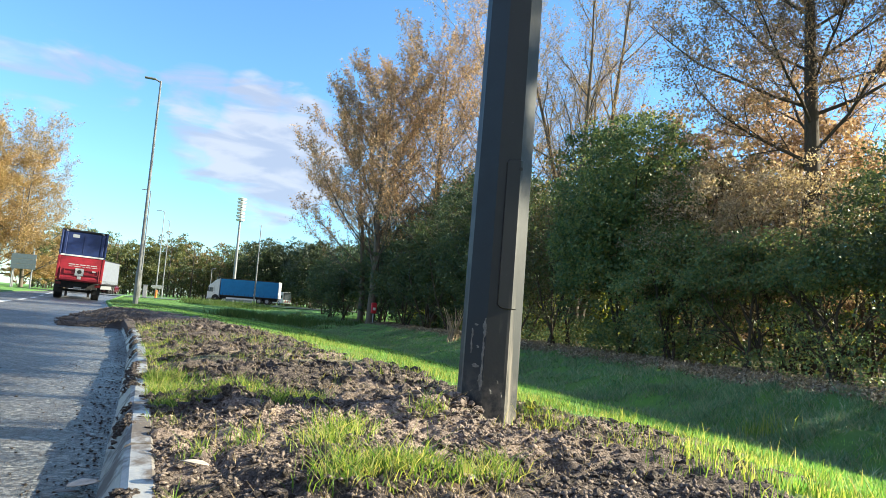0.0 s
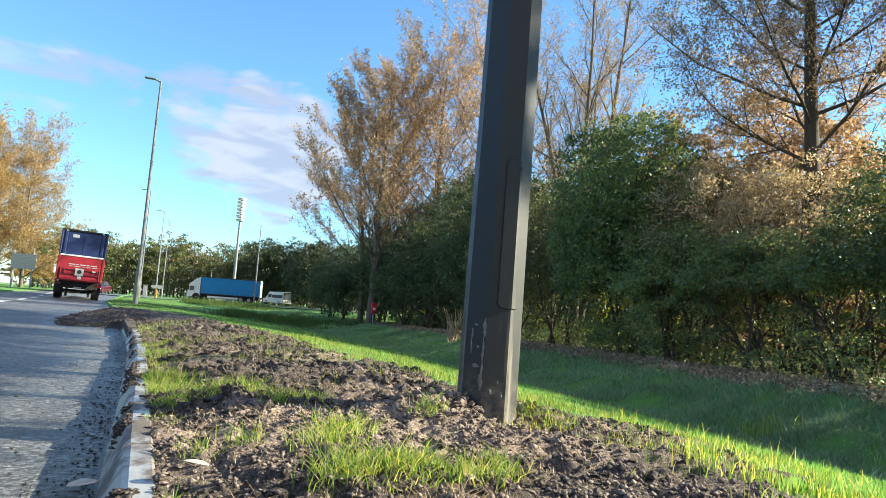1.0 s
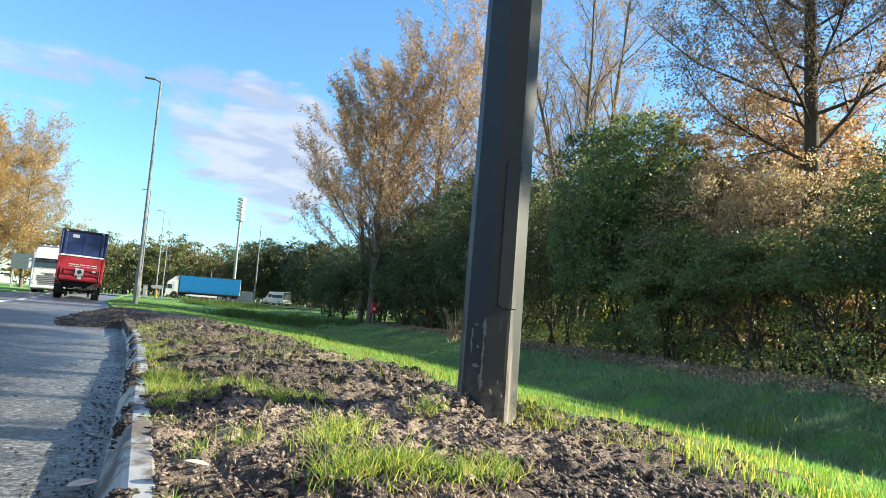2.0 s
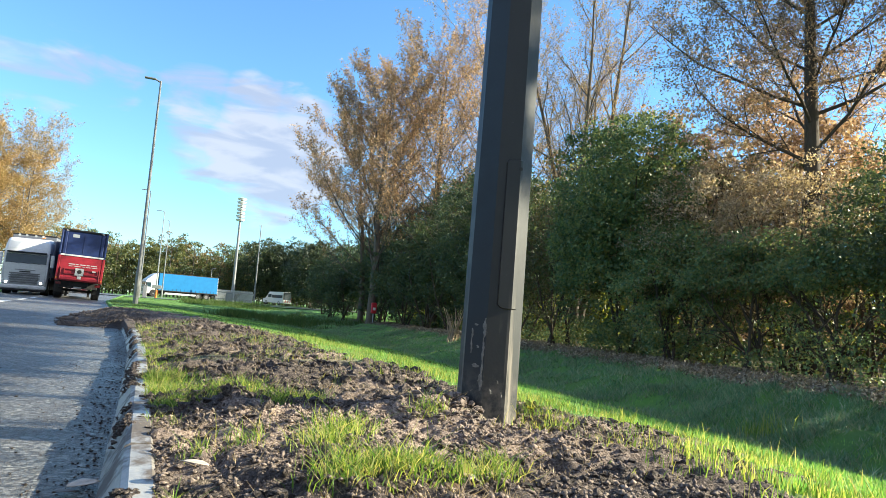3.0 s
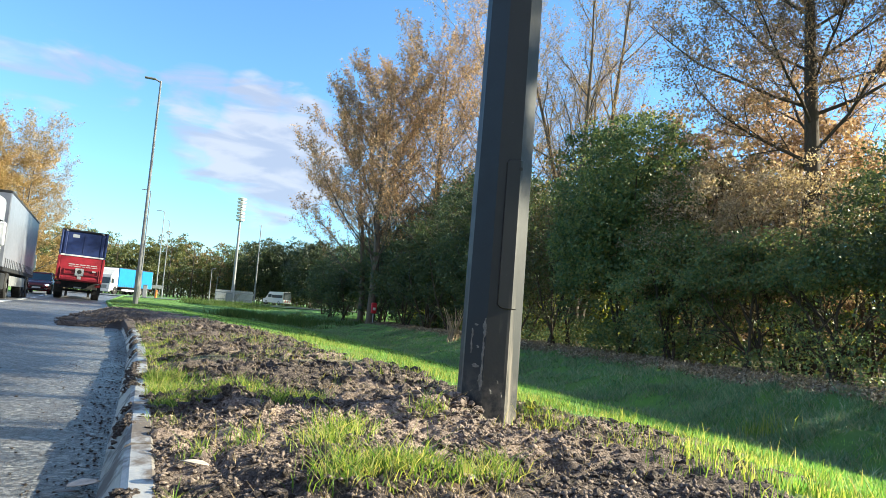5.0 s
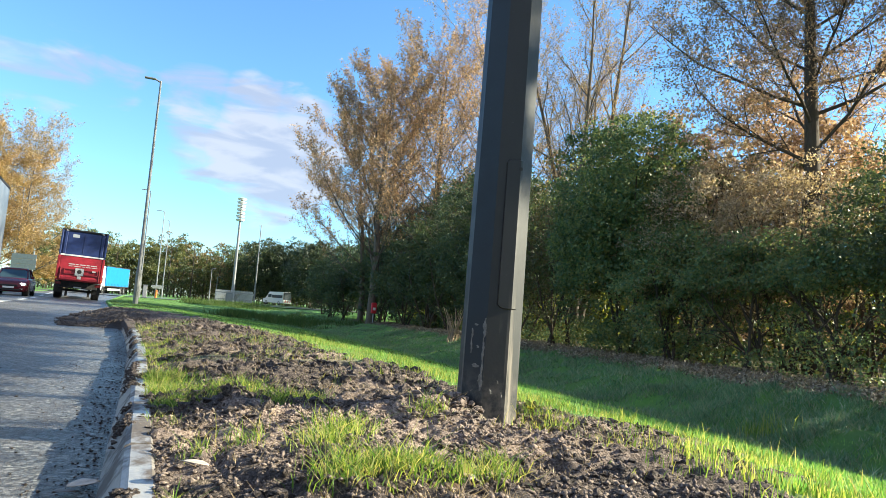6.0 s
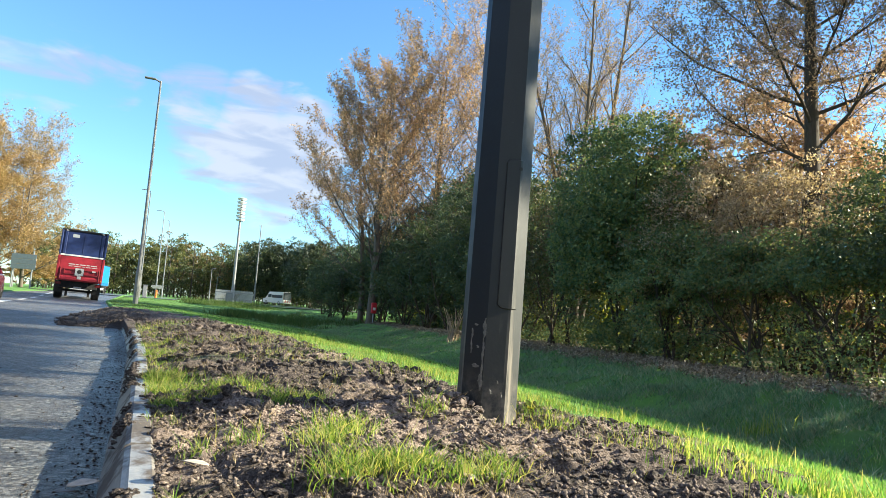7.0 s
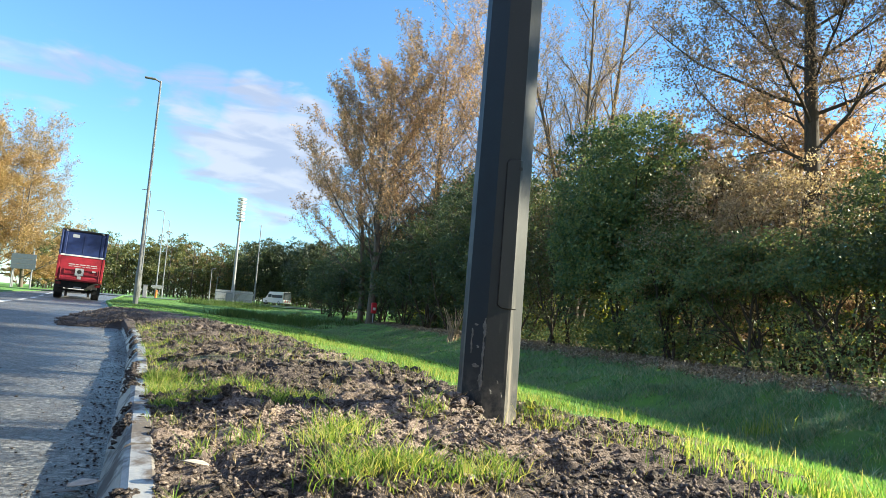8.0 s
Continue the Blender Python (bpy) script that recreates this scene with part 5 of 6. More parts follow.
def grey_trailer():
    th = tagged(empty("semi_trailer"), "long grey curtain-sided articulated lorry trailer", "trailer")
    W = 1.27
    part("curtain_body", box(-W, W, -12.3, 0.0, 1.15, 3.9, 0.03), M_SILVER, th)
    part("roof_edge", box(-W - 0.015, W + 0.015, -12.3, 0.01, 3.82, 3.93, 0.02), M_CHASSIS, th)
    for s in (-1, 1):
        for k in range(20):
            part("strap", box(s * (W + 0.004), s * (W + 0.016), -0.5 - k * 0.6, -0.45 - k * 0.6, 1.1, 1.5, 0.0), M_CHASSIS, th)
    part("side_rail", box(-W - 0.01, W + 0.01, -12.3, 0.0, 1.02, 1.16, 0.01), M_CHASSIS, th)
    part("chassis", box(-0.5, 0.5, -12.0, -0.2, 0.7, 1.02, 0.02), M_CHASSIS, th)
    for s in (-1, 1):
        part("side_guard", box(s * 1.18, s * 1.22, -9.0, -3.0, 0.5, 0.9, 0.01), M_GALV, th)
    ws = [wheel(th, x, y, 0.5, 0.36) for x in (-1.02, 1.02) for y in (-8.3, -9.6, -10.9)]
    return th, ws


def red_car():
    th = tagged(empty("car"), "dark red hatchback car with lit headlamps", "car")

    def half(w, low, waist, top, inset):
        return [(w * 0.9, low), (w, low + 0.12), (w, waist - 0.1), (w - 0.04, waist), (w - inset, top - 0.03), (w - inset - 0.08, top)]
    rows = [(0.0, half(0.66, 0.3, 0.58, 0.62, 0.1)), (-0.12, half(0.8, 0.24, 0.68, 0.74, 0.1)), (-0.5, half(0.87, 0.2, 0.78, 0.86, 0.12)), (-1.05, half(0.88, 0.2, 0.86, 0.97, 0.14)),
            (-1.2, half(0.88, 0.2, 0.88, 1.0, 0.16)), (-3.9, half(0.88, 0.2, 0.92, 1.04, 0.14)), (-4.15, half(0.84, 0.26, 0.9, 0.98, 0.12)), (-4.25, half(0.78, 0.32, 0.8, 0.86, 0.1))]
    part("body", loft(rows), M_CARRED, th, smooth=True)
    cab = [(-1.1, [(0.74, 0.95), (0.73, 0.96), (0.7, 0.97), (0.66, 0.98)]), (-1.85, [(0.75, 0.95), (0.72, 1.1), (0.62, 1.42), (0.5, 1.47)]), (-2.4, [(0.75, 0.95), (0.72, 1.1), (0.62, 1.48), (0.5, 1.53)]),
           (-3.3, [(0.75, 0.95), (0.72, 1.1), (0.61, 1.45), (0.5, 1.5)]), (-4.05, [(0.72, 0.95), (0.7, 0.98), (0.62, 1.0), (0.5, 1.02)])]
    part("glasshouse", loft(cab), M_GLASS, th)
    part("roof", loft([(-1.8, [(0.63, 1.41), (0.6, 1.45), (0.5, 1.485), (0.2, 1.49)]), (-2.4, [(0.635, 1.46), (0.61, 1.51), (0.5, 1.545), (0.2, 1.55)]), (-3.4, [(0.625, 1.42), (0.6, 1.46), (0.5, 1.5), (0.2, 1.51)])]), M_CARRED, th, smooth=True)
    for s in (-1, 1):
        for (y0, z0), (y1, z1) in (((-1.12, 0.97), (-1.85, 1.45)), ((-2.6, 0.97), (-2.6, 1.5)), ((-4.0, 1.0), (-3.35, 1.47))):
            part("pillar", rod((s * 0.74, y0, z0), (s * 0.625, y1, z1), 0.035, 0.03, 6), M_CARRED, th)
        part("headlamp", box(s * 0.46, s * 0.82, -0.22, -0.02, 0.56, 0.71, 0.04), M_LAMPOFF, th)
        part("bulb", box(s * 0.58, s * 0.74, -0.03, 0.0, 0.6, 0.69, 0.005), M_LAMP, th)
        part("mirror", box(s * 0.88, s * 1.04, -1.42, -1.28, 0.95, 1.09, 0.03), M_CARRED, th)
        part("fog_lamp", box(s * 0.5, s * 0.66, -0.06, 0.0, 0.34, 0.42, 0.01), M_LAMPOFF, th)
        part("wheel_arch", rod((s * 0.6, -0.85, 0.33), (s * 0.885, -0.85, 0.33), 0.38, 0.38, 18), M_BLACK, th)
        part("tail_lamp", box(s * 0.6, s * 0.8, -4.26, -4.16, 0.75, 0.92, 0.02), M_TAIL, th)
    part("grille", box(-0.42, 0.42, -0.05, 0.02, 0.5, 0.6, 0.02), M_CHASSIS, th)
    part("lower_grille", box(-0.55, 0.55, -0.06, 0.015, 0.28, 0.38, 0.02), M_CHASSIS, th)
    part("number_plate", box(-0.26, 0.26, 0.01, 0.028, 0.4, 0.5, 0.002), M_WHITE, th)
    ws = [wheel(th, x, y, 0.31, 0.2) for x in (-0.79, 0.79) for y in (-0.85, -3.45)]
    return th, ws


# ---- ways ----
WAY = [(60, 80), (44, 89), (28, 98.5), (18, 103.5), (10, 106.5), (4, 106.8), (0, 104.2), (-3, 100), (-5, 94.5), (-6.0, 88), (-6.2, 80), (-6.3, 73), (-6.6, 64), (-6.8, 55), (-6.75, 48), (-6.5, 40), (-6.05, 31), (-5.3, 16), (-4.7, 4), (-4.5, -20), (-4.5, -60)]


def smooth_way(pts, n=24):
    p = np.array(pts, float)
    p = np.vstack([2 * p[0] - p[1], p, 2 * p[-1] - p[-2]])
    out = []
    for i in range(1, len(p) - 2):
        t = np.linspace(0, 1, n, endpoint=False)[:, None]
        a, b, c, d = p[i - 1], p[i], p[i + 1], p[i + 2]
        out.append(0.5 * (2 * b + (c - a) * t + (2 * a - 5 * b + 4 * c - d) * t ** 2 + (3 * b - a - 3 * c + d) * t ** 3))
    q = np.vstack(out + [p[-2][None]])
    s = np.concatenate([[0], np.cumsum(np.linalg.norm(np.diff(q, axis=0), axis=1))])
    return q, s


WAY_Q, WAY_S = smooth_way(WAY)


def way_at(s):
    return np.array([np.interp(s, WAY_S, WAY_Q[:, 0]), np.interp(s, WAY_S, WAY_Q[:, 1])])


def way_s(y):
    """The length along the way at which the oncoming lane reaches y."""
    i = len(WAY_S) - 1 - np.argmax((WAY_Q[::-1, 1] >= y))
    return float(WAY_S[i])


def lane_z(x, y):
    return float(-0.09 + dip(y)) if y < 95 else -0.03


def drive(thing, wheels, radius, s_of, front, rear):
    """Rows for a vehicle whose nose runs along the way; front and rear are its axles' places behind the nose."""
    rows, spin = [], {w: [] for w in wheels}
    for k in range(241):
        t = k / 30
        s = s_of(t)
        a, b = way_at(s - front), way_at(s - rear)
        d = (a - b) / np.linalg.norm(a - b)
        nose = a + d * front
        za, zb = lane_z(*a), lane_z(*b)
        tilt = math.degrees(math.atan2(za - zb, rear - front))
        z = za + (za - zb) / (rear - front) * front
        rows.append((t, pose(nose[0], nose[1], z, tilt, 0, math.degrees(math.atan2(-d[0], d[1])))))
        for w in wheels:
            p = w.matrix_basis.translation
            spin[w].append((t, pose(p.x, p.y, p.z, -math.degrees((s - s_of(0)) / radius), 0, 0)))
    walk(thing, rows)
    for w in wheels:
        walk(w, spin[w])


def piece(ts, ss):
    """A smooth run of lengths by times."""
    ts, ss = np.array(ts, float), np.array(ss, float)
    m = np.gradient(ss, ts)

    def at(t):
        i = int(np.clip(np.searchsorted(ts, t) - 1, 0, len(ts) - 2))
        h = ts[i + 1] - ts[i]
        x = (t - ts[i]) / h
        return float((2 * x ** 3 - 3 * x ** 2 + 1) * ss[i] + (x ** 3 - 2 * x ** 2 + x) * h * m[i] + (-2 * x ** 3 + 3 * x ** 2) * ss[i + 1] + (x ** 3 - x ** 2) * h * m[i + 1])
    return at


# ---- grass ----


def blades(name, xy, h, w, rng, mat, label, lean=0.35, fine=True):
    """Bent blades of grass."""
    n = len(xy)
    base = np.column_stack([xy, land(xy[:, 0], xy[:, 1]) - 0.006])
    a = rng.uniform(0, 2 * math.pi, n)
    side = np.column_stack([np.cos(a), np.sin(a), np.zeros(n)])
    b = rng.uniform(0, 2 * math.pi, n)
    bend = np.column_stack([np.cos(b), np.sin(b), np.zeros(n)]) * (rng.uniform(0.1, 1.0, n) * lean)[:, None]
    hh = (h * (0.5 + 1.0 * vnoise(xy[:, 0], xy[:, 1], 0.2, 27)) * (0.35 + 0.75 * rng.uniform(0, 1, n) + 0.9 * rng.uniform(0, 1, n) ** 7))[:, None]
    ww = (w * rng.uniform(0.6, 1.3, n))[:, None]
    up = np.array([[0, 0, 1.0]])
    mid = base + hh * (up * 0.55 + bend * 0.3)
    tip = base + hh * (up * 0.95 + bend)
    o = np.arange(n)[:, None]
    if fine:
        v = np.stack([base - side * ww, base + side * ww, mid + side * ww * 0.75, mid - side * ww * 0.75, tip + side * ww * 0.12, tip - side * ww * 0.12], 1).reshape(-1, 3)
        f = np.concatenate([o * 6 + np.array([[0, 1, 2, 3]]), o * 6 + np.array([[3, 2, 4, 5]])], 0)
    else:
        v = np.stack([base - side * ww, base + side * ww, tip], 1).reshape(-1, 3)
        f = o * 3 + np.array([[0, 1, 2]])
    tagged(new(name, mesh_np(name, v, f, mat)), label, "grass", kind="stuff")


def scatter_grass():
    rng = np.random.default_rng(9)
    # tufts in the churned soil by the camera: place, spread, blades
    tufts = ((0.12, 3.5, 0.09, 2200), (0.1, 4.9, 0.13, 2200), (0.02, 5.8, 0.16, 1900), (0.16, 3.15, 0.06, 1500), (0.14, 2.7, 0.05, 900), (-0.02, 7.6, 0.22, 1100), (0.12, 8.4, 0.25, 900), (0.3, 9.3, 0.25, 800), (0.07, 6.8, 0.16, 500), (0.09, 4.33, 0.09, 420), (0.12, 3.0, 0.07, 520), (0.18, 2.88, 0.07, 420), (0.11, 2.41, 0.04, 90), (0.31, 2.9, 0.09, 900), (0.43, 3.02, 0.09, 1000))
    near = ((0.52, 2.59, 0.06, 800), (0.62, 2.7, 0.06, 640), (0.55, 1.9, 0.06, 560), (0.47, 1.72, 0.06, 620), (0.49, 1.5, 0.06, 700), (0.56, 1.42, 0.06, 700), (0.42, 1.4, 0.05, 380), (0.91, 2.12, 0.045, 260),
             (0.29, 1.91, 0.05, 160), (0.17, 1.84, 0.04, 90), (0.84, 1.51, 0.04, 220), (0.76, 1.41, 0.05, 260), (1.44, 2.34, 0.08, 420), (1.39, 2.13, 0.06, 320), (0.09, 1.41, 0.02, 50),
             (0.37, 5.9, 0.14, 420), (0.86, 6.3, 0.2, 620), (0.68, 1.4, 0.05, 260), (0.65, 2.04, 0.05, 160), (0.3, 4.6, 0.12, 260), (0.7, 4.2, 0.12, 220), (1.0, 5.0, 0.15, 420), (0.85, 3.3, 0.07, 120))
    xy = np.concatenate([np.column_stack([tx + rng.normal(size=n) * s * 0.8, ty + rng.normal(size=n) * s]) for tx, ty, s, m in tufts + near for n in (int(m * 0.6),)])
    xy = xy[xy[:, 0] > edge_x(xy[:, 1]) + 0.1]
    blades("grass_tufts", xy, 0.045, 0.0016, rng, M_BLADE, "tufts of bright green grass in the mud", 1.25)
    n = 110000
    xy = np.column_stack([rng.uniform(0.1, 2.6, n), 0.9 + 9.0 * rng.uniform(0, 1, n) ** 1.4])
    xy[:, 0] += edge_x(xy[:, 1])
    s = soil_mask(xy[:, 0], xy[:, 1])
    u = xy[:, 0] - edge_x(xy[:, 1])
    tuft = vnoise(xy[:, 0], xy[:, 1], 0.2, 31) * 0.6 + vnoise(xy[:, 0], xy[:, 1], 0.06, 32) * 0.4
    fringe = sm(u, 1.02, 1.75)
    keep = rng.uniform(size=n) < np.clip(sm(tuft, 0.66, 0.8) * 0.3 * (1 - s) + fringe * sm(tuft, 0.4, 0.7) * (1 - 0.58 * s), 0, 1)
    blades("verge_grass", xy[keep], 0.05, 0.0015, rng, M_BLADE, "patchy bright green grass on the muddy verge", 0.6)
    # straw and dead stalks trodden into the soil
    n = 27000
    xy = np.column_stack([rng.uniform(0.1, 2.1, n), 1.0 + 7.0 * rng.uniform(0, 1, n) ** 1.5])
    xy[:, 0] += edge_x(xy[:, 1])
    keep = rng.uniform(size=n) < sm(vnoise(xy[:, 0], xy[:, 1], 0.3, 35), 0.25, 0.7)
    blades("straw", xy[keep], 0.026, 0.0017, rng, M_STRAW, "dry straw and dead stalks in the soil", 2.2, False)
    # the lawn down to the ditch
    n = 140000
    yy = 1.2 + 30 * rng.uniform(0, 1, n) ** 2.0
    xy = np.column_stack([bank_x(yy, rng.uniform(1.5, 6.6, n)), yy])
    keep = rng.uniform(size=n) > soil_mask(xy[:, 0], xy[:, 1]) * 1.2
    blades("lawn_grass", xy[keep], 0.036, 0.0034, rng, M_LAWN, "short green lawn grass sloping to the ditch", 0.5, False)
    n = 26000
    xy = np.column_stack([rng.uniform(0.1, 7.0, n), rng.uniform(-6, 1.3, n)])
    keep = rng.uniform(size=n) > soil_mask(xy[:, 0], xy[:, 1])
    blades("back_lawn_grass", xy[keep], 0.05, 0.006, rng, M_BLADE, "short green grass on the verge behind", 0.5, False)
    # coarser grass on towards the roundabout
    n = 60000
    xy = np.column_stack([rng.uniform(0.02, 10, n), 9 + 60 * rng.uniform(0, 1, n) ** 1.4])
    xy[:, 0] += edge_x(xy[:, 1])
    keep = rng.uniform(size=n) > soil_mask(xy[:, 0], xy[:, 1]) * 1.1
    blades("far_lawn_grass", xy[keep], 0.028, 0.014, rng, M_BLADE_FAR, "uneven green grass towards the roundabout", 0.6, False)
    # long grass on the far bank
    n = 250000
    yy = 3 + 60 * rng.uniform(0, 1, n) ** 2.0
    uu = 5.0 + 2.65 * rng.uniform(0, 1, n)
    xy = np.column_stack([bank_x(yy, uu), yy])
    tuft = vnoise(xy[:, 0], xy[:, 1], 0.45, 33) * 0.6 + vnoise(xy[:, 0], xy[:, 1], 0.2, 37) * 0.4
    xy = xy[rng.uniform(size=n) < sm(tuft, 0.18, 0.52) * (0.22 * sm(tuft, 0.5, 0.65) + 0.78 * sm(uu, 5.75, 6.3))]
    blades("bank_grass", xy, 0.085, 0.0062, rng, M_BLADE_LONG, "long rank grass on the ditch bank", 1.5, False)


def rough_grass():
    """Uncut tussocks where the lawn runs into the ditch farther on."""
    rng = np.random.default_rng(36)
    c = np.column_stack([rng.uniform(3.5, 11.5, 520), rng.uniform(36, 76, 520)])
    c = c[vnoise(c[:, 0], c[:, 1], 4.0, 38) + 0.05 * (c[:, 0] - 7) > 0.5]
    xy = np.concatenate([q + rng.normal(size=(46, 2)) * 0.35 for q in c])
    blades("rough_grass", xy, 0.3, 0.02, rng, M_BLADE_FAR, "tussocks of uncut grass beyond the lawn", 0.9, False)


def footpath():
    """A narrow path along the top of the bank; its pale colour carries sunlight."""
    bm = bmesh.new()
    rows = []
    for i in range(30):
        y = 17 + i * 0.9
        x = float(bank_x(y, 8.55))
        rows.append([bm.verts.new((x + d, y, float(land(x + d, y, False)) + 0.03)) for d in (-0.45, 0.0, 0.45)])
    for p, q in zip(rows, rows[1:]):
        for k in range(2):
            bm.faces.new((p[k], p[k + 1], q[k + 1], q[k]))
    ob = part("footpath", bm, M_SUNLIT_PATH)
    tagged(ob, "narrow path along the bank, coloured pale as if sunlit", "path", kind="structure")


def weeds():
    rng = np.random.default_rng(31)
    xy = np.column_stack([6.35 + rng.normal(size=240) * 0.14, 5.55 + rng.normal(size=240) * 0.14])
    blades("bank_tuft", xy, 0.2, 0.004, rng, M_BLADE, "pale tuft of long grass on the bank", 0.5)
    for x, y, n in ((1.44, 2.34, 11), (1.36, 2.05, 7), (0.8, 1.5, 8)):
        bm = bmesh.new()
        for k in range(n):
            a = rng.uniform(0, 6.28)
            ln, w = rng.uniform(0.045, 0.075), rng.uniform(0.012, 0.02)
            d = Vector((math.cos(a), math.sin(a), rng.uniform(0.5, 1.4))).normalized()
            s = Vector((-math.sin(a), math.cos(a), 0))
            rows = []
            for i in range(5):
                t = i / 4
                c = d * ln * t + Vector((0, 0, -0.25 * ln * t * t))
                q = w * math.sin(math.pi * min(0.97, t + 0.08))
                rows.append([bm.verts.new(c - s * q + Vector((0, 0, q * 0.4))), bm.verts.new(c), bm.verts.new(c + s * q + Vector((0, 0, q * 0.4)))])
            for p, q in zip(rows, rows[1:]):
                for j in range(2):
                    bm.faces.new((p[j], p[j + 1], q[j + 1], q[j]))
        ob = part("weed", bm, M_LIME, None, smooth=True)
        ob.matrix_world = pose(x, y, float(land(x, y)) - 0.004)
        tagged(ob, "small broad-leaved green weed in the soil", "weed", "weeds on the verge")


def scatter_clods():
    """Lumps of dug soil, from crumbs to fist-sized, and the same along the gutter."""
    rng = np.random.default_rng(12)
    bm = bmesh.new()
    bmesh.ops.create_icosphere(bm, subdivisions=1, radius=1)
    base = np.array([v.co[:] for v in bm.verts])
    tri = np.array([[v.index for v in f.verts] for f in bm.faces])
    bm.free()
    ico = (base, tri)
    octa = (np.array([[1, 0, 0], [0, 1, 0], [-1, 0, 0], [0, -1, 0], [0, 0, 1], [0, 0, -1]], float), np.array([[0, 1, 4], [1, 2, 4], [2, 3, 4], [3, 0, 4], [1, 0, 5], [2, 1, 5], [3, 2, 5], [0, 3, 5]]))

    def lumps(name, x, y, z, r, label, shape=ico, smooth=True, mat=M_CLOD, flat=0.75):
        base, tri = shape
        n = len(x)
        s = r[:, None, None] * rng.uniform(0.5, 1.3, (n, 1, 3)) * rng.uniform(0.5, 1.45, (n, len(base), 1))
        a = rng.uniform(0, 6.28, n)
        p = base[None] * s
        q = np.stack([p[..., 0] * np.cos(a)[:, None] - p[..., 1] * np.sin(a)[:, None], p[..., 0] * np.sin(a)[:, None] + p[..., 1] * np.cos(a)[:, None], p[..., 2] * flat], 2)
        v = q + np.stack([x, y, z], 1)[:, None, :]
        f = tri[None] + (np.arange(n) * len(base))[:, None, None]
        tagged(new(name, mesh_np(name, v.reshape(-1, 3), f.reshape(-1, 3), mat, smooth)), label, "soil", kind="stuff")

    n = 30000
    y = 1.1 + 9.0 * rng.uniform(0, 1, n) ** 2.3
    x = edge_x(y) + np.where(rng.uniform(size=n) < 0.1, rng.uniform(0.1, 0.17, n), rng.uniform(0.1, 2.0, n))
    k = rng.uniform(size=n) < soil_mask(x, y) * (0.25 + 0.75 * sm(vnoise(x, y, 0.35, 41), 0.3, 0.7))
    x, y = x[k], y[k]
    r = 0.0025 + 0.009 * rng.uniform(0, 1, len(x)) ** 4
    lumps("soil_crumbs", x, y, land(x, y) + r * 0.4, r, "loose dark brown crumbs of dug soil", octa)
    n = 11000
    x, y = rng.uniform(0.08, 1.25, n), rng.uniform(1.5, 2.6, n)
    k = rng.uniform(size=n) < soil_mask(x, y) * sm(vnoise(x, y, 0.12, 46), 0.25, 0.65)
    x, y = x[k], y[k]
    r = 0.0025 + 0.008 * rng.uniform(0, 1, len(x)) ** 4
    lumps("dry_crumbs", x, y, land(x, y) + r * 0.5, r, "dry pinkish crumbs of soil by the kerb", octa)
    n = 20000
    y = 1.3 + 9.0 * rng.uniform(0, 1, n) ** 1.5
    x = edge_x(y) + rng.uniform(0.1, 2.0, n)
    k = rng.uniform(size=n) < soil_mask(x, y) * (0.2 + 0.8 * sm(vnoise(x, y, 0.35, 41), 0.35, 0.7))
    x, y = x[k], y[k]
    r = (0.006 + 0.03 * rng.uniform(0, 1, len(x)) ** 3) * (0.45 + 0.55 * sm(y, 1.8, 3.0))
    lumps("soil_clods", x, y, land(x, y) + r * 0.15, r, "loose dark brown clods of dug soil", smooth=False, mat=M_MUD)
    # heap round the column
    n = 1900
    a, d = rng.uniform(0, 6.28, n), 0.12 + np.abs(rng.normal(size=n)) * 0.16
    x, y = 1.21 + d * np.cos(a), 2.29 + d * np.sin(a)
    r = 0.003 + 0.016 * rng.uniform(0, 1, n) ** 5
    lumps("soil_heap", x, y, land(x, y) + r * 0.3 + 0.02 * np.exp(-(d / 0.2) ** 2) * (x < 1.2), r, "heap of crumbly soil round the column's foot", smooth=False)
    n = 9000
    y = 10.4 + 9.5 * rng.uniform(0, 1, n) ** 1.6
    u = rng.uniform(-0.95, 0.5, n)
    x = edge_x(y) + u
    m = spill_mask(x, y)
    k = rng.uniform(size=n) < m
    x, y, u, m = x[k], y[k], u[k], m[k]
    r = 0.008 + 0.034 * rng.uniform(0, 1, len(x)) ** 3
    rise = sm(u, -0.5, 0.03)
    lumps("spilt_clods", x, y, road_z(x, y) * (1 - rise) + (dip(y) + 0.012) * rise + m * (0.02 + 0.05 * (vnoise(x, y, 0.3, 52) - 0.5)), r, "clods of mud spilt over the kerb", octa, False, M_MUD)
    # crumbs in the gutter and over the road
    n = 6500
    y = 1.0 + 11 * rng.uniform(0, 1, n) ** 1.7
    u = -np.abs(rng.normal(size=n)) * 0.07
    m = n // 3
    u[:m] = -1.6 * rng.uniform(0, 1, m) ** 1.5
    x = edge_x(y) + u
    r = 0.0015 + 0.009 * rng.uniform(0, 1, n) ** 6
    lumps("gutter_dirt", x, y, road_z(x, y) + r * 0.3, r * 0.8, "dark crumbs of mud along the gutter and road", octa, True, M_MUD, 0.5)
    # mud that lies on the kerb
    n = 3400
    y = 1.0 + 8 * rng.uniform(0, 1, n) ** 1.4
    u = np.clip(0.05 + rng.normal(size=n) * 0.022, 0.02, 0.15)
    k = vnoise(u, y, 0.13, 44) * 0.5 + vnoise(u * 0, y, 0.35, 45) * 0.5 + 0.08 * sm(y, 2.2, 4.5) > 0.6
    y, u = y[k], u[k]
    r = 0.003 + 0.009 * rng.uniform(0, 1, len(y)) ** 2
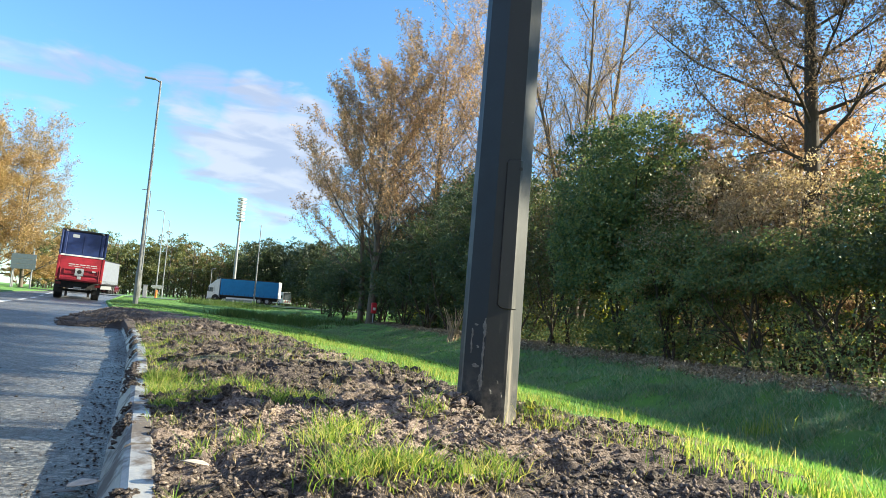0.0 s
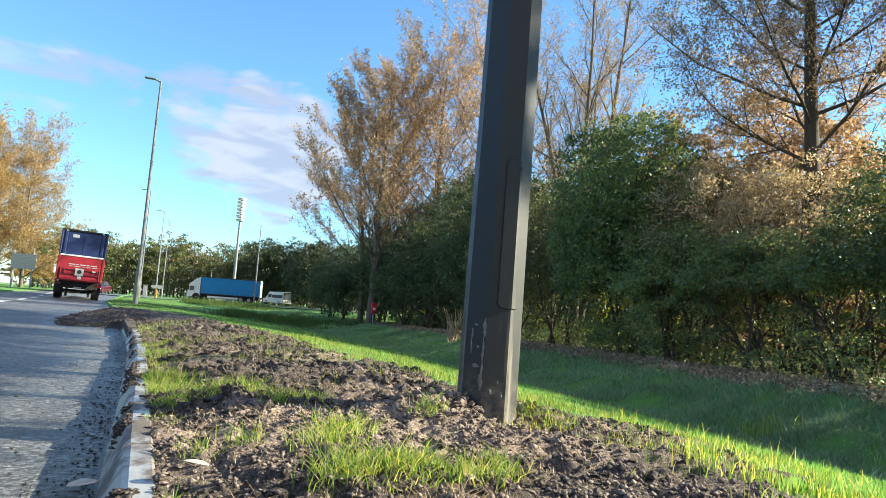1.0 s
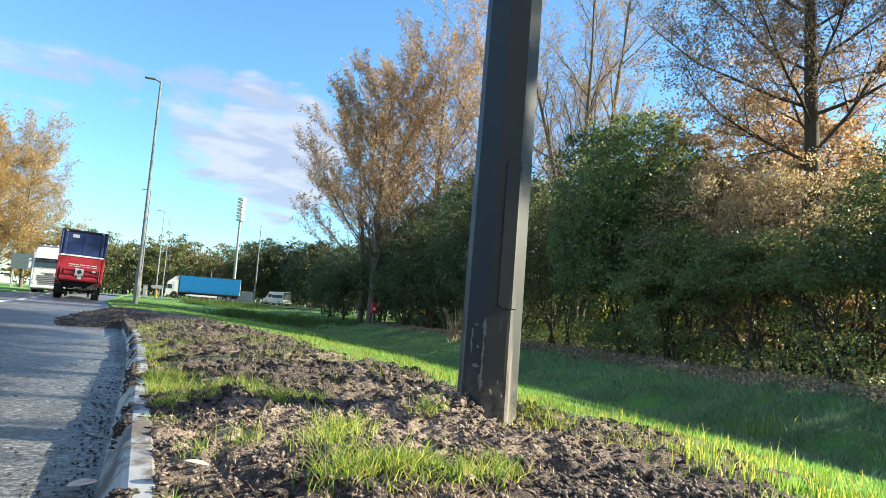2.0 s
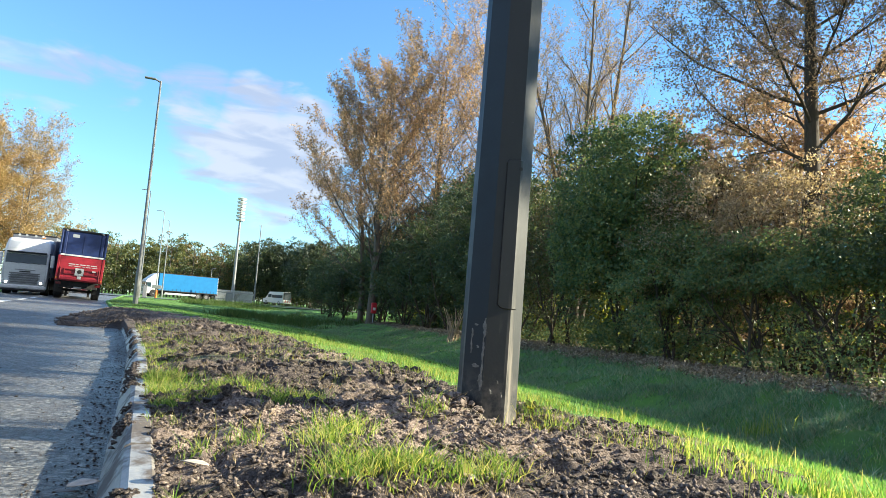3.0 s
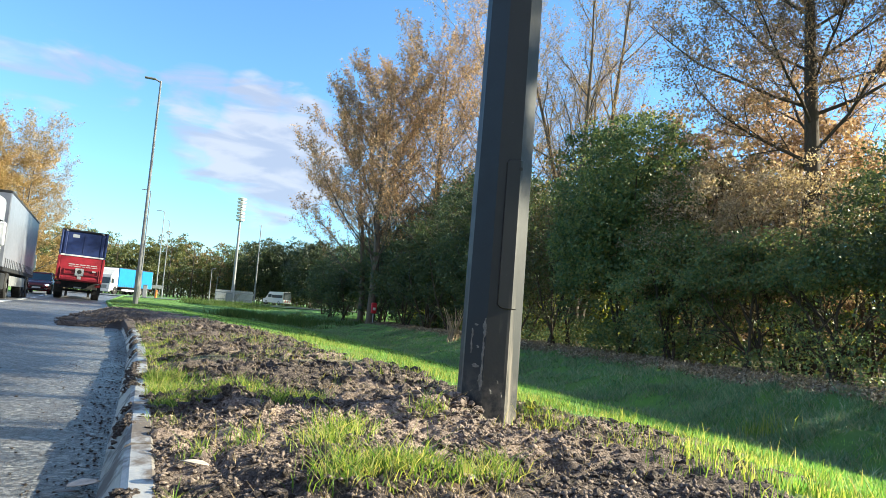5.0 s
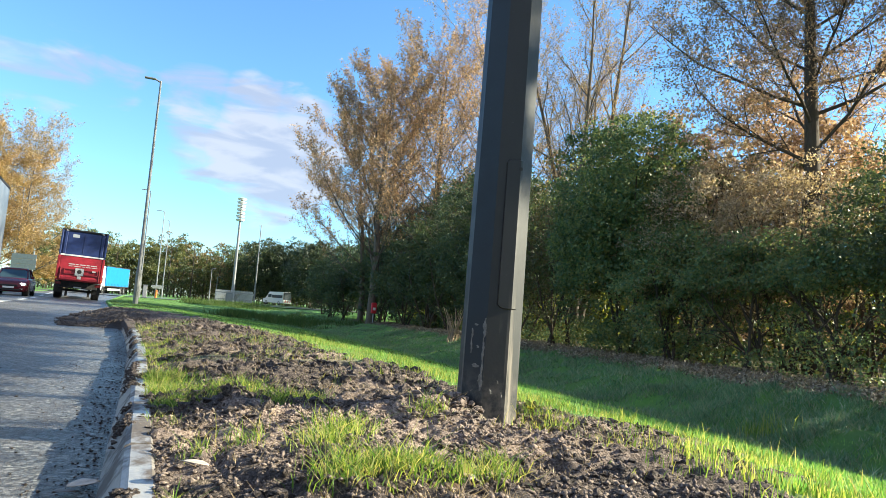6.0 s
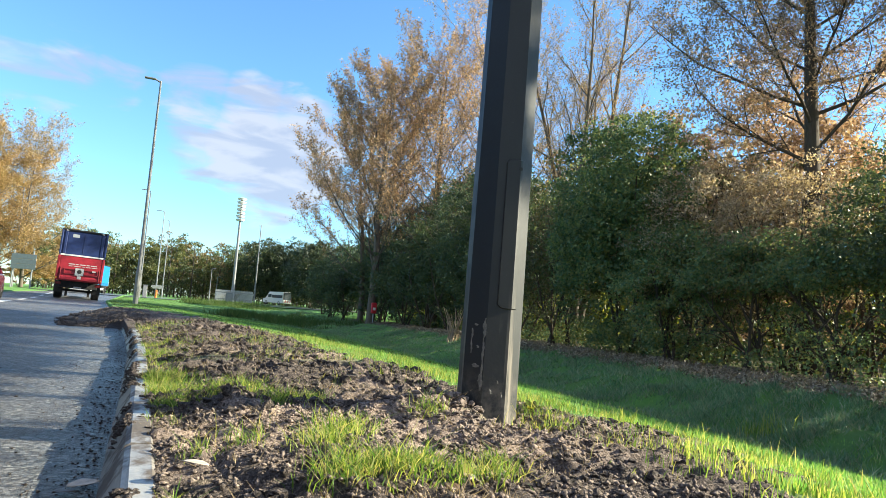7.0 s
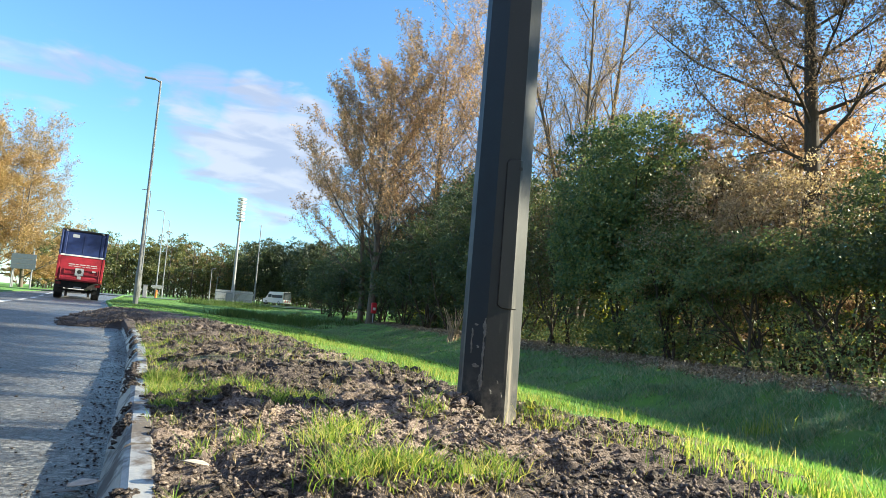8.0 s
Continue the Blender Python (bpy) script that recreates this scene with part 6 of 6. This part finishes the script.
    lumps("kerb_mud", edge_x(y) + u, y, dip(y) + np.interp(u, [0, 0.05, 0.125], [-0.08, 0.0, 0.0]), r, "mud smeared and heaped on the kerb", mat=M_MUD, flat=0.6)


def leaf_litter():
    rng = np.random.default_rng(15)
    n = 36000
    y = 3 + 40 * rng.uniform(0, 1, n) ** 1.5
    x = bank_x(y, 7.5 + np.abs(rng.normal(size=n)) * 1.1)
    v, f = leaves_at(np.column_stack([x, y, land(x, y) + 0.03 + 0.06 * rng.uniform(0, 1, n)]), rng, 0.055)
    tagged(new("leaf_litter", mesh_np("leaf_litter", v, f, M_LITTER)), "brown fallen leaves along the wood's edge", "leaves", kind="stuff")


def fallen_leaf(x, y, z, size, turn, mat, label):
    bm = bmesh.new()
    n = 7
    rows = []
    for i in range(n):
        t = i / (n - 1)
        w = 0.34 * math.sin(math.pi * min(1, t * 0.94 + 0.05)) ** 0.8
        lift = 0.05 * math.sin(t * 3.0) + 0.02 * t
        rows.append([bm.verts.new(((t - 0.5) * size, s * w * size, lift * size + abs(s) * 0.04 * size)) for s in (-1, -0.5, 0, 0.5, 1)])
    for p, q in zip(rows, rows[1:]):
        for k in range(4):
            bm.faces.new((p[k], p[k + 1], q[k + 1], q[k]))
    ob = part("fallen_leaf", bm, mat, None, smooth=True)
    ob.matrix_world = pose(x, y, z, 4, -3, turn)
    so = ob.modifiers.new("thick", "SOLIDIFY")
    so.thickness = 0.0012
    tagged(ob, label, "leaf", "fallen leaves by the kerb")
    return ob


# ---- things far off ----


def compound():
    f = tagged(empty("palisade_fence"), "pale grey palisade fence round a small compound", "fence")
    bm0 = box(-0.035, 0.035, -0.01, 0.01, 0, 2.0, 0.0)
    bm0.faces.ensure_lookup_table()
    pale = bpy.data.meshes.new("pale")
    bm0.to_mesh(pale)
    bm0.free()
    pale.materials.append(M_FENCE)
    corners = [(10.9, 117.0), (16.9, 117.6), (17.6, 123.0), (11.4, 123.0)]
    for (x0, y0), (x1, y1) in zip(corners, corners[1:] + corners[:1]):
        ln = math.hypot(x1 - x0, y1 - y0)
        ang = math.degrees(math.atan2(y1 - y0, x1 - x0))
        n = int(ln / 0.15)
        for i in range(n):
            ob = new("pale", pale)
            ob.parent = f
            ob.matrix_basis = pose(x0 + (x1 - x0) * i / n, y0 + (y1 - y0) * i / n, -0.1, 0, 0, ang)
        for z in (0.4, 1.5):
            part("rail", rod((x0, y0, z), (x1, y1, z), 0.04, 0.04, 6), M_GALV, f)
    c = tagged(empty("control_cabinet", pose(13.0, 116.4, -0.1)), "grey roadside control cabinet by the compound", "cabinet")
    part("body", box(-0.5, 0.5, -0.2, 0.25, 0, 1.5, 0.03), M_SIGNBACK, c)
    part("door", box(-0.44, 0.44, -0.23, -0.2, 0.1, 1.4, 0.01), M_GALV, c)
    m = tagged(empty("floodlight_mast", pose(13.9, 119.9, -0.1)), "tall pale mast stacked with round white antenna drums", "mast")
    part("pole", rod((0, 0, 0), (0, 0, 17.5), 0.28, 0.16, 12), M_GALV, m)
    for k in range(7):
        b = bmesh.new()
        bmesh.ops.create_cone(b, cap_ends=True, segments=20, radius1=0.62, radius2=0.75, depth=0.3, matrix=Matrix.Translation((0, 0, 14.0 + k * 0.6)))
        bmesh.ops.create_cone(b, cap_ends=True, segments=20, radius1=0.75, radius2=0.3, depth=0.12, matrix=Matrix.Translation((0, 0, 14.21 + k * 0.6)))
        part("drum", b, M_WHITE, m, smooth=False)


def thin_poles():
    p = tagged(empty("pole", pose(14.3, 97.9, -0.15)), "thin dark steel pole beyond the lawn", "pole")
    part("shaft", rod((0, 0, 0), (0, 0, 11.2), 0.11, 0.06, 8), M_DARKPOST, p)
    part("cross_arm", rod((0.1, 0, 11.1), (-0.3, 0, 11.1), 0.03, 0.03, 6), M_DARKPOST, p)
    s = tagged(empty("marker_post", pose(15.0, 103.0, -0.15)), "black and white banded post", "post")
    for k in range(5):
        part("band", rod((0, 0, 0.9 + k * 0.35), (0, 0, 1.25 + k * 0.35), 0.1, 0.1, 8), M_WHITE if k % 2 else M_BLACK, s)
    part("shaft", rod((0, 0, 0), (0, 0, 5.6), 0.08, 0.06, 8), M_GALV, s)
    c = tagged(empty("feeder_cabinet", pose(0.2, 76.5, -0.05)), "grey feeder cabinet on the grass", "cabinet")
    part("body", box(-0.2, 0.2, -0.15, 0.15, 0, 1.25, 0.03), M_GALV, c)
    part("lid", box(-0.23, 0.23, -0.18, 0.18, 1.25, 1.3, 0.01), M_SIGNBACK, c)
    b = tagged(empty("bollard", pose(1.45, 86.0, -0.05)), "orange bollard with a small sign plate", "bollard")
    part("body", rod((0, 0, 0), (0, 0, 0.9), 0.15, 0.11, 12), M_ORANGEPL, b)
    part("plate", box(-0.5, 0.5, -0.03, 0.03, 1.05, 1.45, 0.02), M_GALV, b)
    part("post", rod((0, 0.05, 0), (0, 0.05, 1.4), 0.04, 0.04, 8), M_DARKPOST, b)


def sign_board():
    s = tagged(empty("road_sign", pose(-12.35, 87.4, 0.0, 0, 0, -8)), "grey back of a large road sign on two posts", "road sign")
    for x in (-0.95, 0.95):
        part("post", rod((x, 0, -0.1), (x, 0, 4.1), 0.08, 0.08, 8), M_GALV, s)
    for k in range(3):
        part("board", box(-1.15, 1.3, -0.14, -0.1, 2.05 + k * 0.56, 2.59 + k * 0.56, 0.012), M_SIGNBACK, s)
        part("brace", box(-1.1, 1.25, -0.1, -0.07, 2.28 + k * 0.56, 2.35 + k * 0.56, 0.01), M_GALV, s)


def far_van():
    v = tagged(empty("van", pose(21.0, 119.0, 0.0, 0, 0, 34)), "white van with dark tail doors and red chevrons", "van")
    part("body", prism([(2.1, 0.35), (2.15, 0.95), (1.5, 1.15), (0.85, 1.95), (0.7, 2.2), (-2.6, 2.25), (-2.7, 0.35)], 0, -0.95, 0.95, 0.05), M_WHITE, v)
    part("windscreen", prism([(1.48, 1.2), (1.52, 1.2), (0.92, 1.93), (0.86, 1.93)], 0, -0.82, 0.82), M_GLASS, v)
    part("tail_doors", box(-0.9, 0.9, -2.73, -2.69, 0.95, 2.2, 0.01), M_VANBLUE, v)
    for s in (-1, 1):
        part("side_window", box(s * 0.94, s * 0.965, 0.1, 0.9, 1.25, 1.8, 0.01), M_GLASS, v)
        part("side_stripe", box(s * 0.945, s * 0.97, -2.5, 0.0, 1.2, 1.7, 0.005), M_VANBLUE, v)
        part("tail_lamp", box(s * 0.8, s * 0.92, -2.75, -2.72, 1.0, 1.4, 0.005), M_TAIL, v)
    for k in range(6):
        b = bmesh.new()
        x0 = -0.9 + k * 0.28
        q = [b.verts.new((x, -2.745, z)) for x, z in ((x0, 0.45), (x0 + 0.16, 0.45), (x0 + 0.34, 0.9), (x0 + 0.18, 0.9))]
        b.faces.new(q)
        part("chevron", b, M_REDPL if k % 2 else M_WHITE, v)
    for x in (-0.85, 0.85):
        for y in (1.3, -1.7):
            wheel(v, x, y, 0.34, 0.22)


def life_ring_case():
    c = tagged(empty("life_ring_case", pose(11.15, 34.3, 0.15)), "red plastic life ring case beside a trunk", "life ring case")
    part("shell", box(-0.15, 0.15, -0.08, 0.08, 0.05, 0.62, 0.06, segs=3), M_REDPL, c)
    part("recess", box(-0.07, 0.07, -0.095, -0.075, 0.22, 0.36, 0.01), M_WHITE, c)
    part("post", rod((0, 0.02, -0.45), (0, 0.02, 0.3), 0.04, 0.04, 8), M_GALV, c)


def sprouts():
    rng = np.random.default_rng(4)
    lines = []
    for k in range(22):
        a = rng.uniform(0, 6.28)
        w = np.array([math.cos(a) * 0.35, math.sin(a) * 0.35, 1.0]) * rng.uniform(0.6, 1.1)
        lines.append([(np.array([rng.normal() * 0.12, rng.normal() * 0.12, -0.1]), 0.02), (w * 0.5 + rng.normal(size=3) * 0.04, 0.014), (w * 1.0, 0.006)])
    v, f = tubes(lines)
    ob = new("coppice_stump", mesh_np("coppice_stump", v, f, M_TWIG, True))
    ob.matrix_world = pose(8.9, 19.3, float(land(8.9, 19.3)))
    tagged(ob, "pale bare shoots of a cut stump", "stump")


build_kerb()
build_road_marks()
octagon_column()
street_lamp(-0.24, 33.0, 10.1, r=0.088, arm=-0.68)
street_lamp(-0.28, 71.3, 10.3, arm=-0.8)
street_lamp(1.4, 86.9, 10.2, arm=-0.9, mat=M_GALV)
street_lamp(2.4, 99.6, 10.4, arm=-0.3, mat=M_GALV)
street_lamp(9.4, 110.5, 4.9, r=0.07, arm=0.6, mat=M_GALV)
street_lamp(11.8, 126.0, 4.2, r=0.06, arm=0.6, mat=M_GALV)
street_lamp(-14.6, 97.0, 12.2, arm=-0.6)
compound()
thin_poles()
sign_board()
far_van()
life_ring_case()
sprouts()
PARKED = parked_trailer(pose(-3.44, 44.0, -0.27, 0, 1.9, 4.2))
far_wood()
woods()
left_trees()
closing_belt()
scatter_grass()
scatter_clods()
weeds()
rough_grass()
footpath()
leaf_litter()
fallen_leaf(0.142, 1.60, 0.038, 0.062, 155, M_PALELEAF, "pale dry fallen leaf on the soil")
fallen_leaf(-0.085, 1.98, -0.094, 0.075, 15, M_PALELEAF, "pale fallen leaf in the gutter")
fallen_leaf(-0.12, 1.93, -0.1, 0.06, 200, M_DEADLEAF, "dark wet fallen leaf in the gutter")
fallen_leaf(0.62, 1.30, 0.05, 0.05, 80, M_DEADLEAF, "brown curled fallen leaf in the grass")
fallen_leaf(0.7, 1.38, float(land(0.7, 1.38)) + 0.012, 0.045, 40, M_PALELEAF, "pale dry fallen leaf in the grass")
LORRY, LORRY_W = blue_lorry()
shrink(LORRY, 0.9)
TRACTOR, TRACTOR_W = tractor()
TRAILER, TRAILER_W = grey_trailer()
CAR, CAR_W = red_car()


def motions():
    s0 = way_s(51.7)

    def run(ts, ss):
        return piece(ts, [s0 + s for s in ss])
    hgv = run([-1, 0, 1, 1.7, 2.8, 3.6, 4.0, 4.7, 5.8, 8.0, 9], [-41, -31.5, -21.0, -12.2, 0.2, 9.6, 14.3, 22.2, 36.5, 64.5, 77])
    drive(TRACTOR, TRACTOR_W, 0.5, hgv, 1.4, 4.9)
    drive(TRAILER, TRAILER_W, 0.5, lambda t: hgv(t) - 2.8, 1.2, 9.6)
    car = run([-1, 0, 0.5, 1.0, 1.7, 2.8, 4.7, 5.8, 6.5, 7.0, 8.0, 9], [-44.6, -43.2, -42.3, -40.8, -37.9, -27.5, -6.6, 6.0, 15.8, 22.3, 35, 48])
    drive(CAR, CAR_W, 0.31, car, 0.85, 3.45)
    lorry = run([-1, 0, 1.0, 1.7, 2.8, 3.6, 4.0, 4.7, 5.8, 6.5, 7.3, 8.0, 9], [-66.4, -63.8, -61.0, -58.8, -55.0, -51.5, -49.4, -45.9, -40.5, -36.6, -30.6, -22.5, -11])
    drive(LORRY, LORRY_W, 0.45, lorry, 1.22, 8.1)


motions()
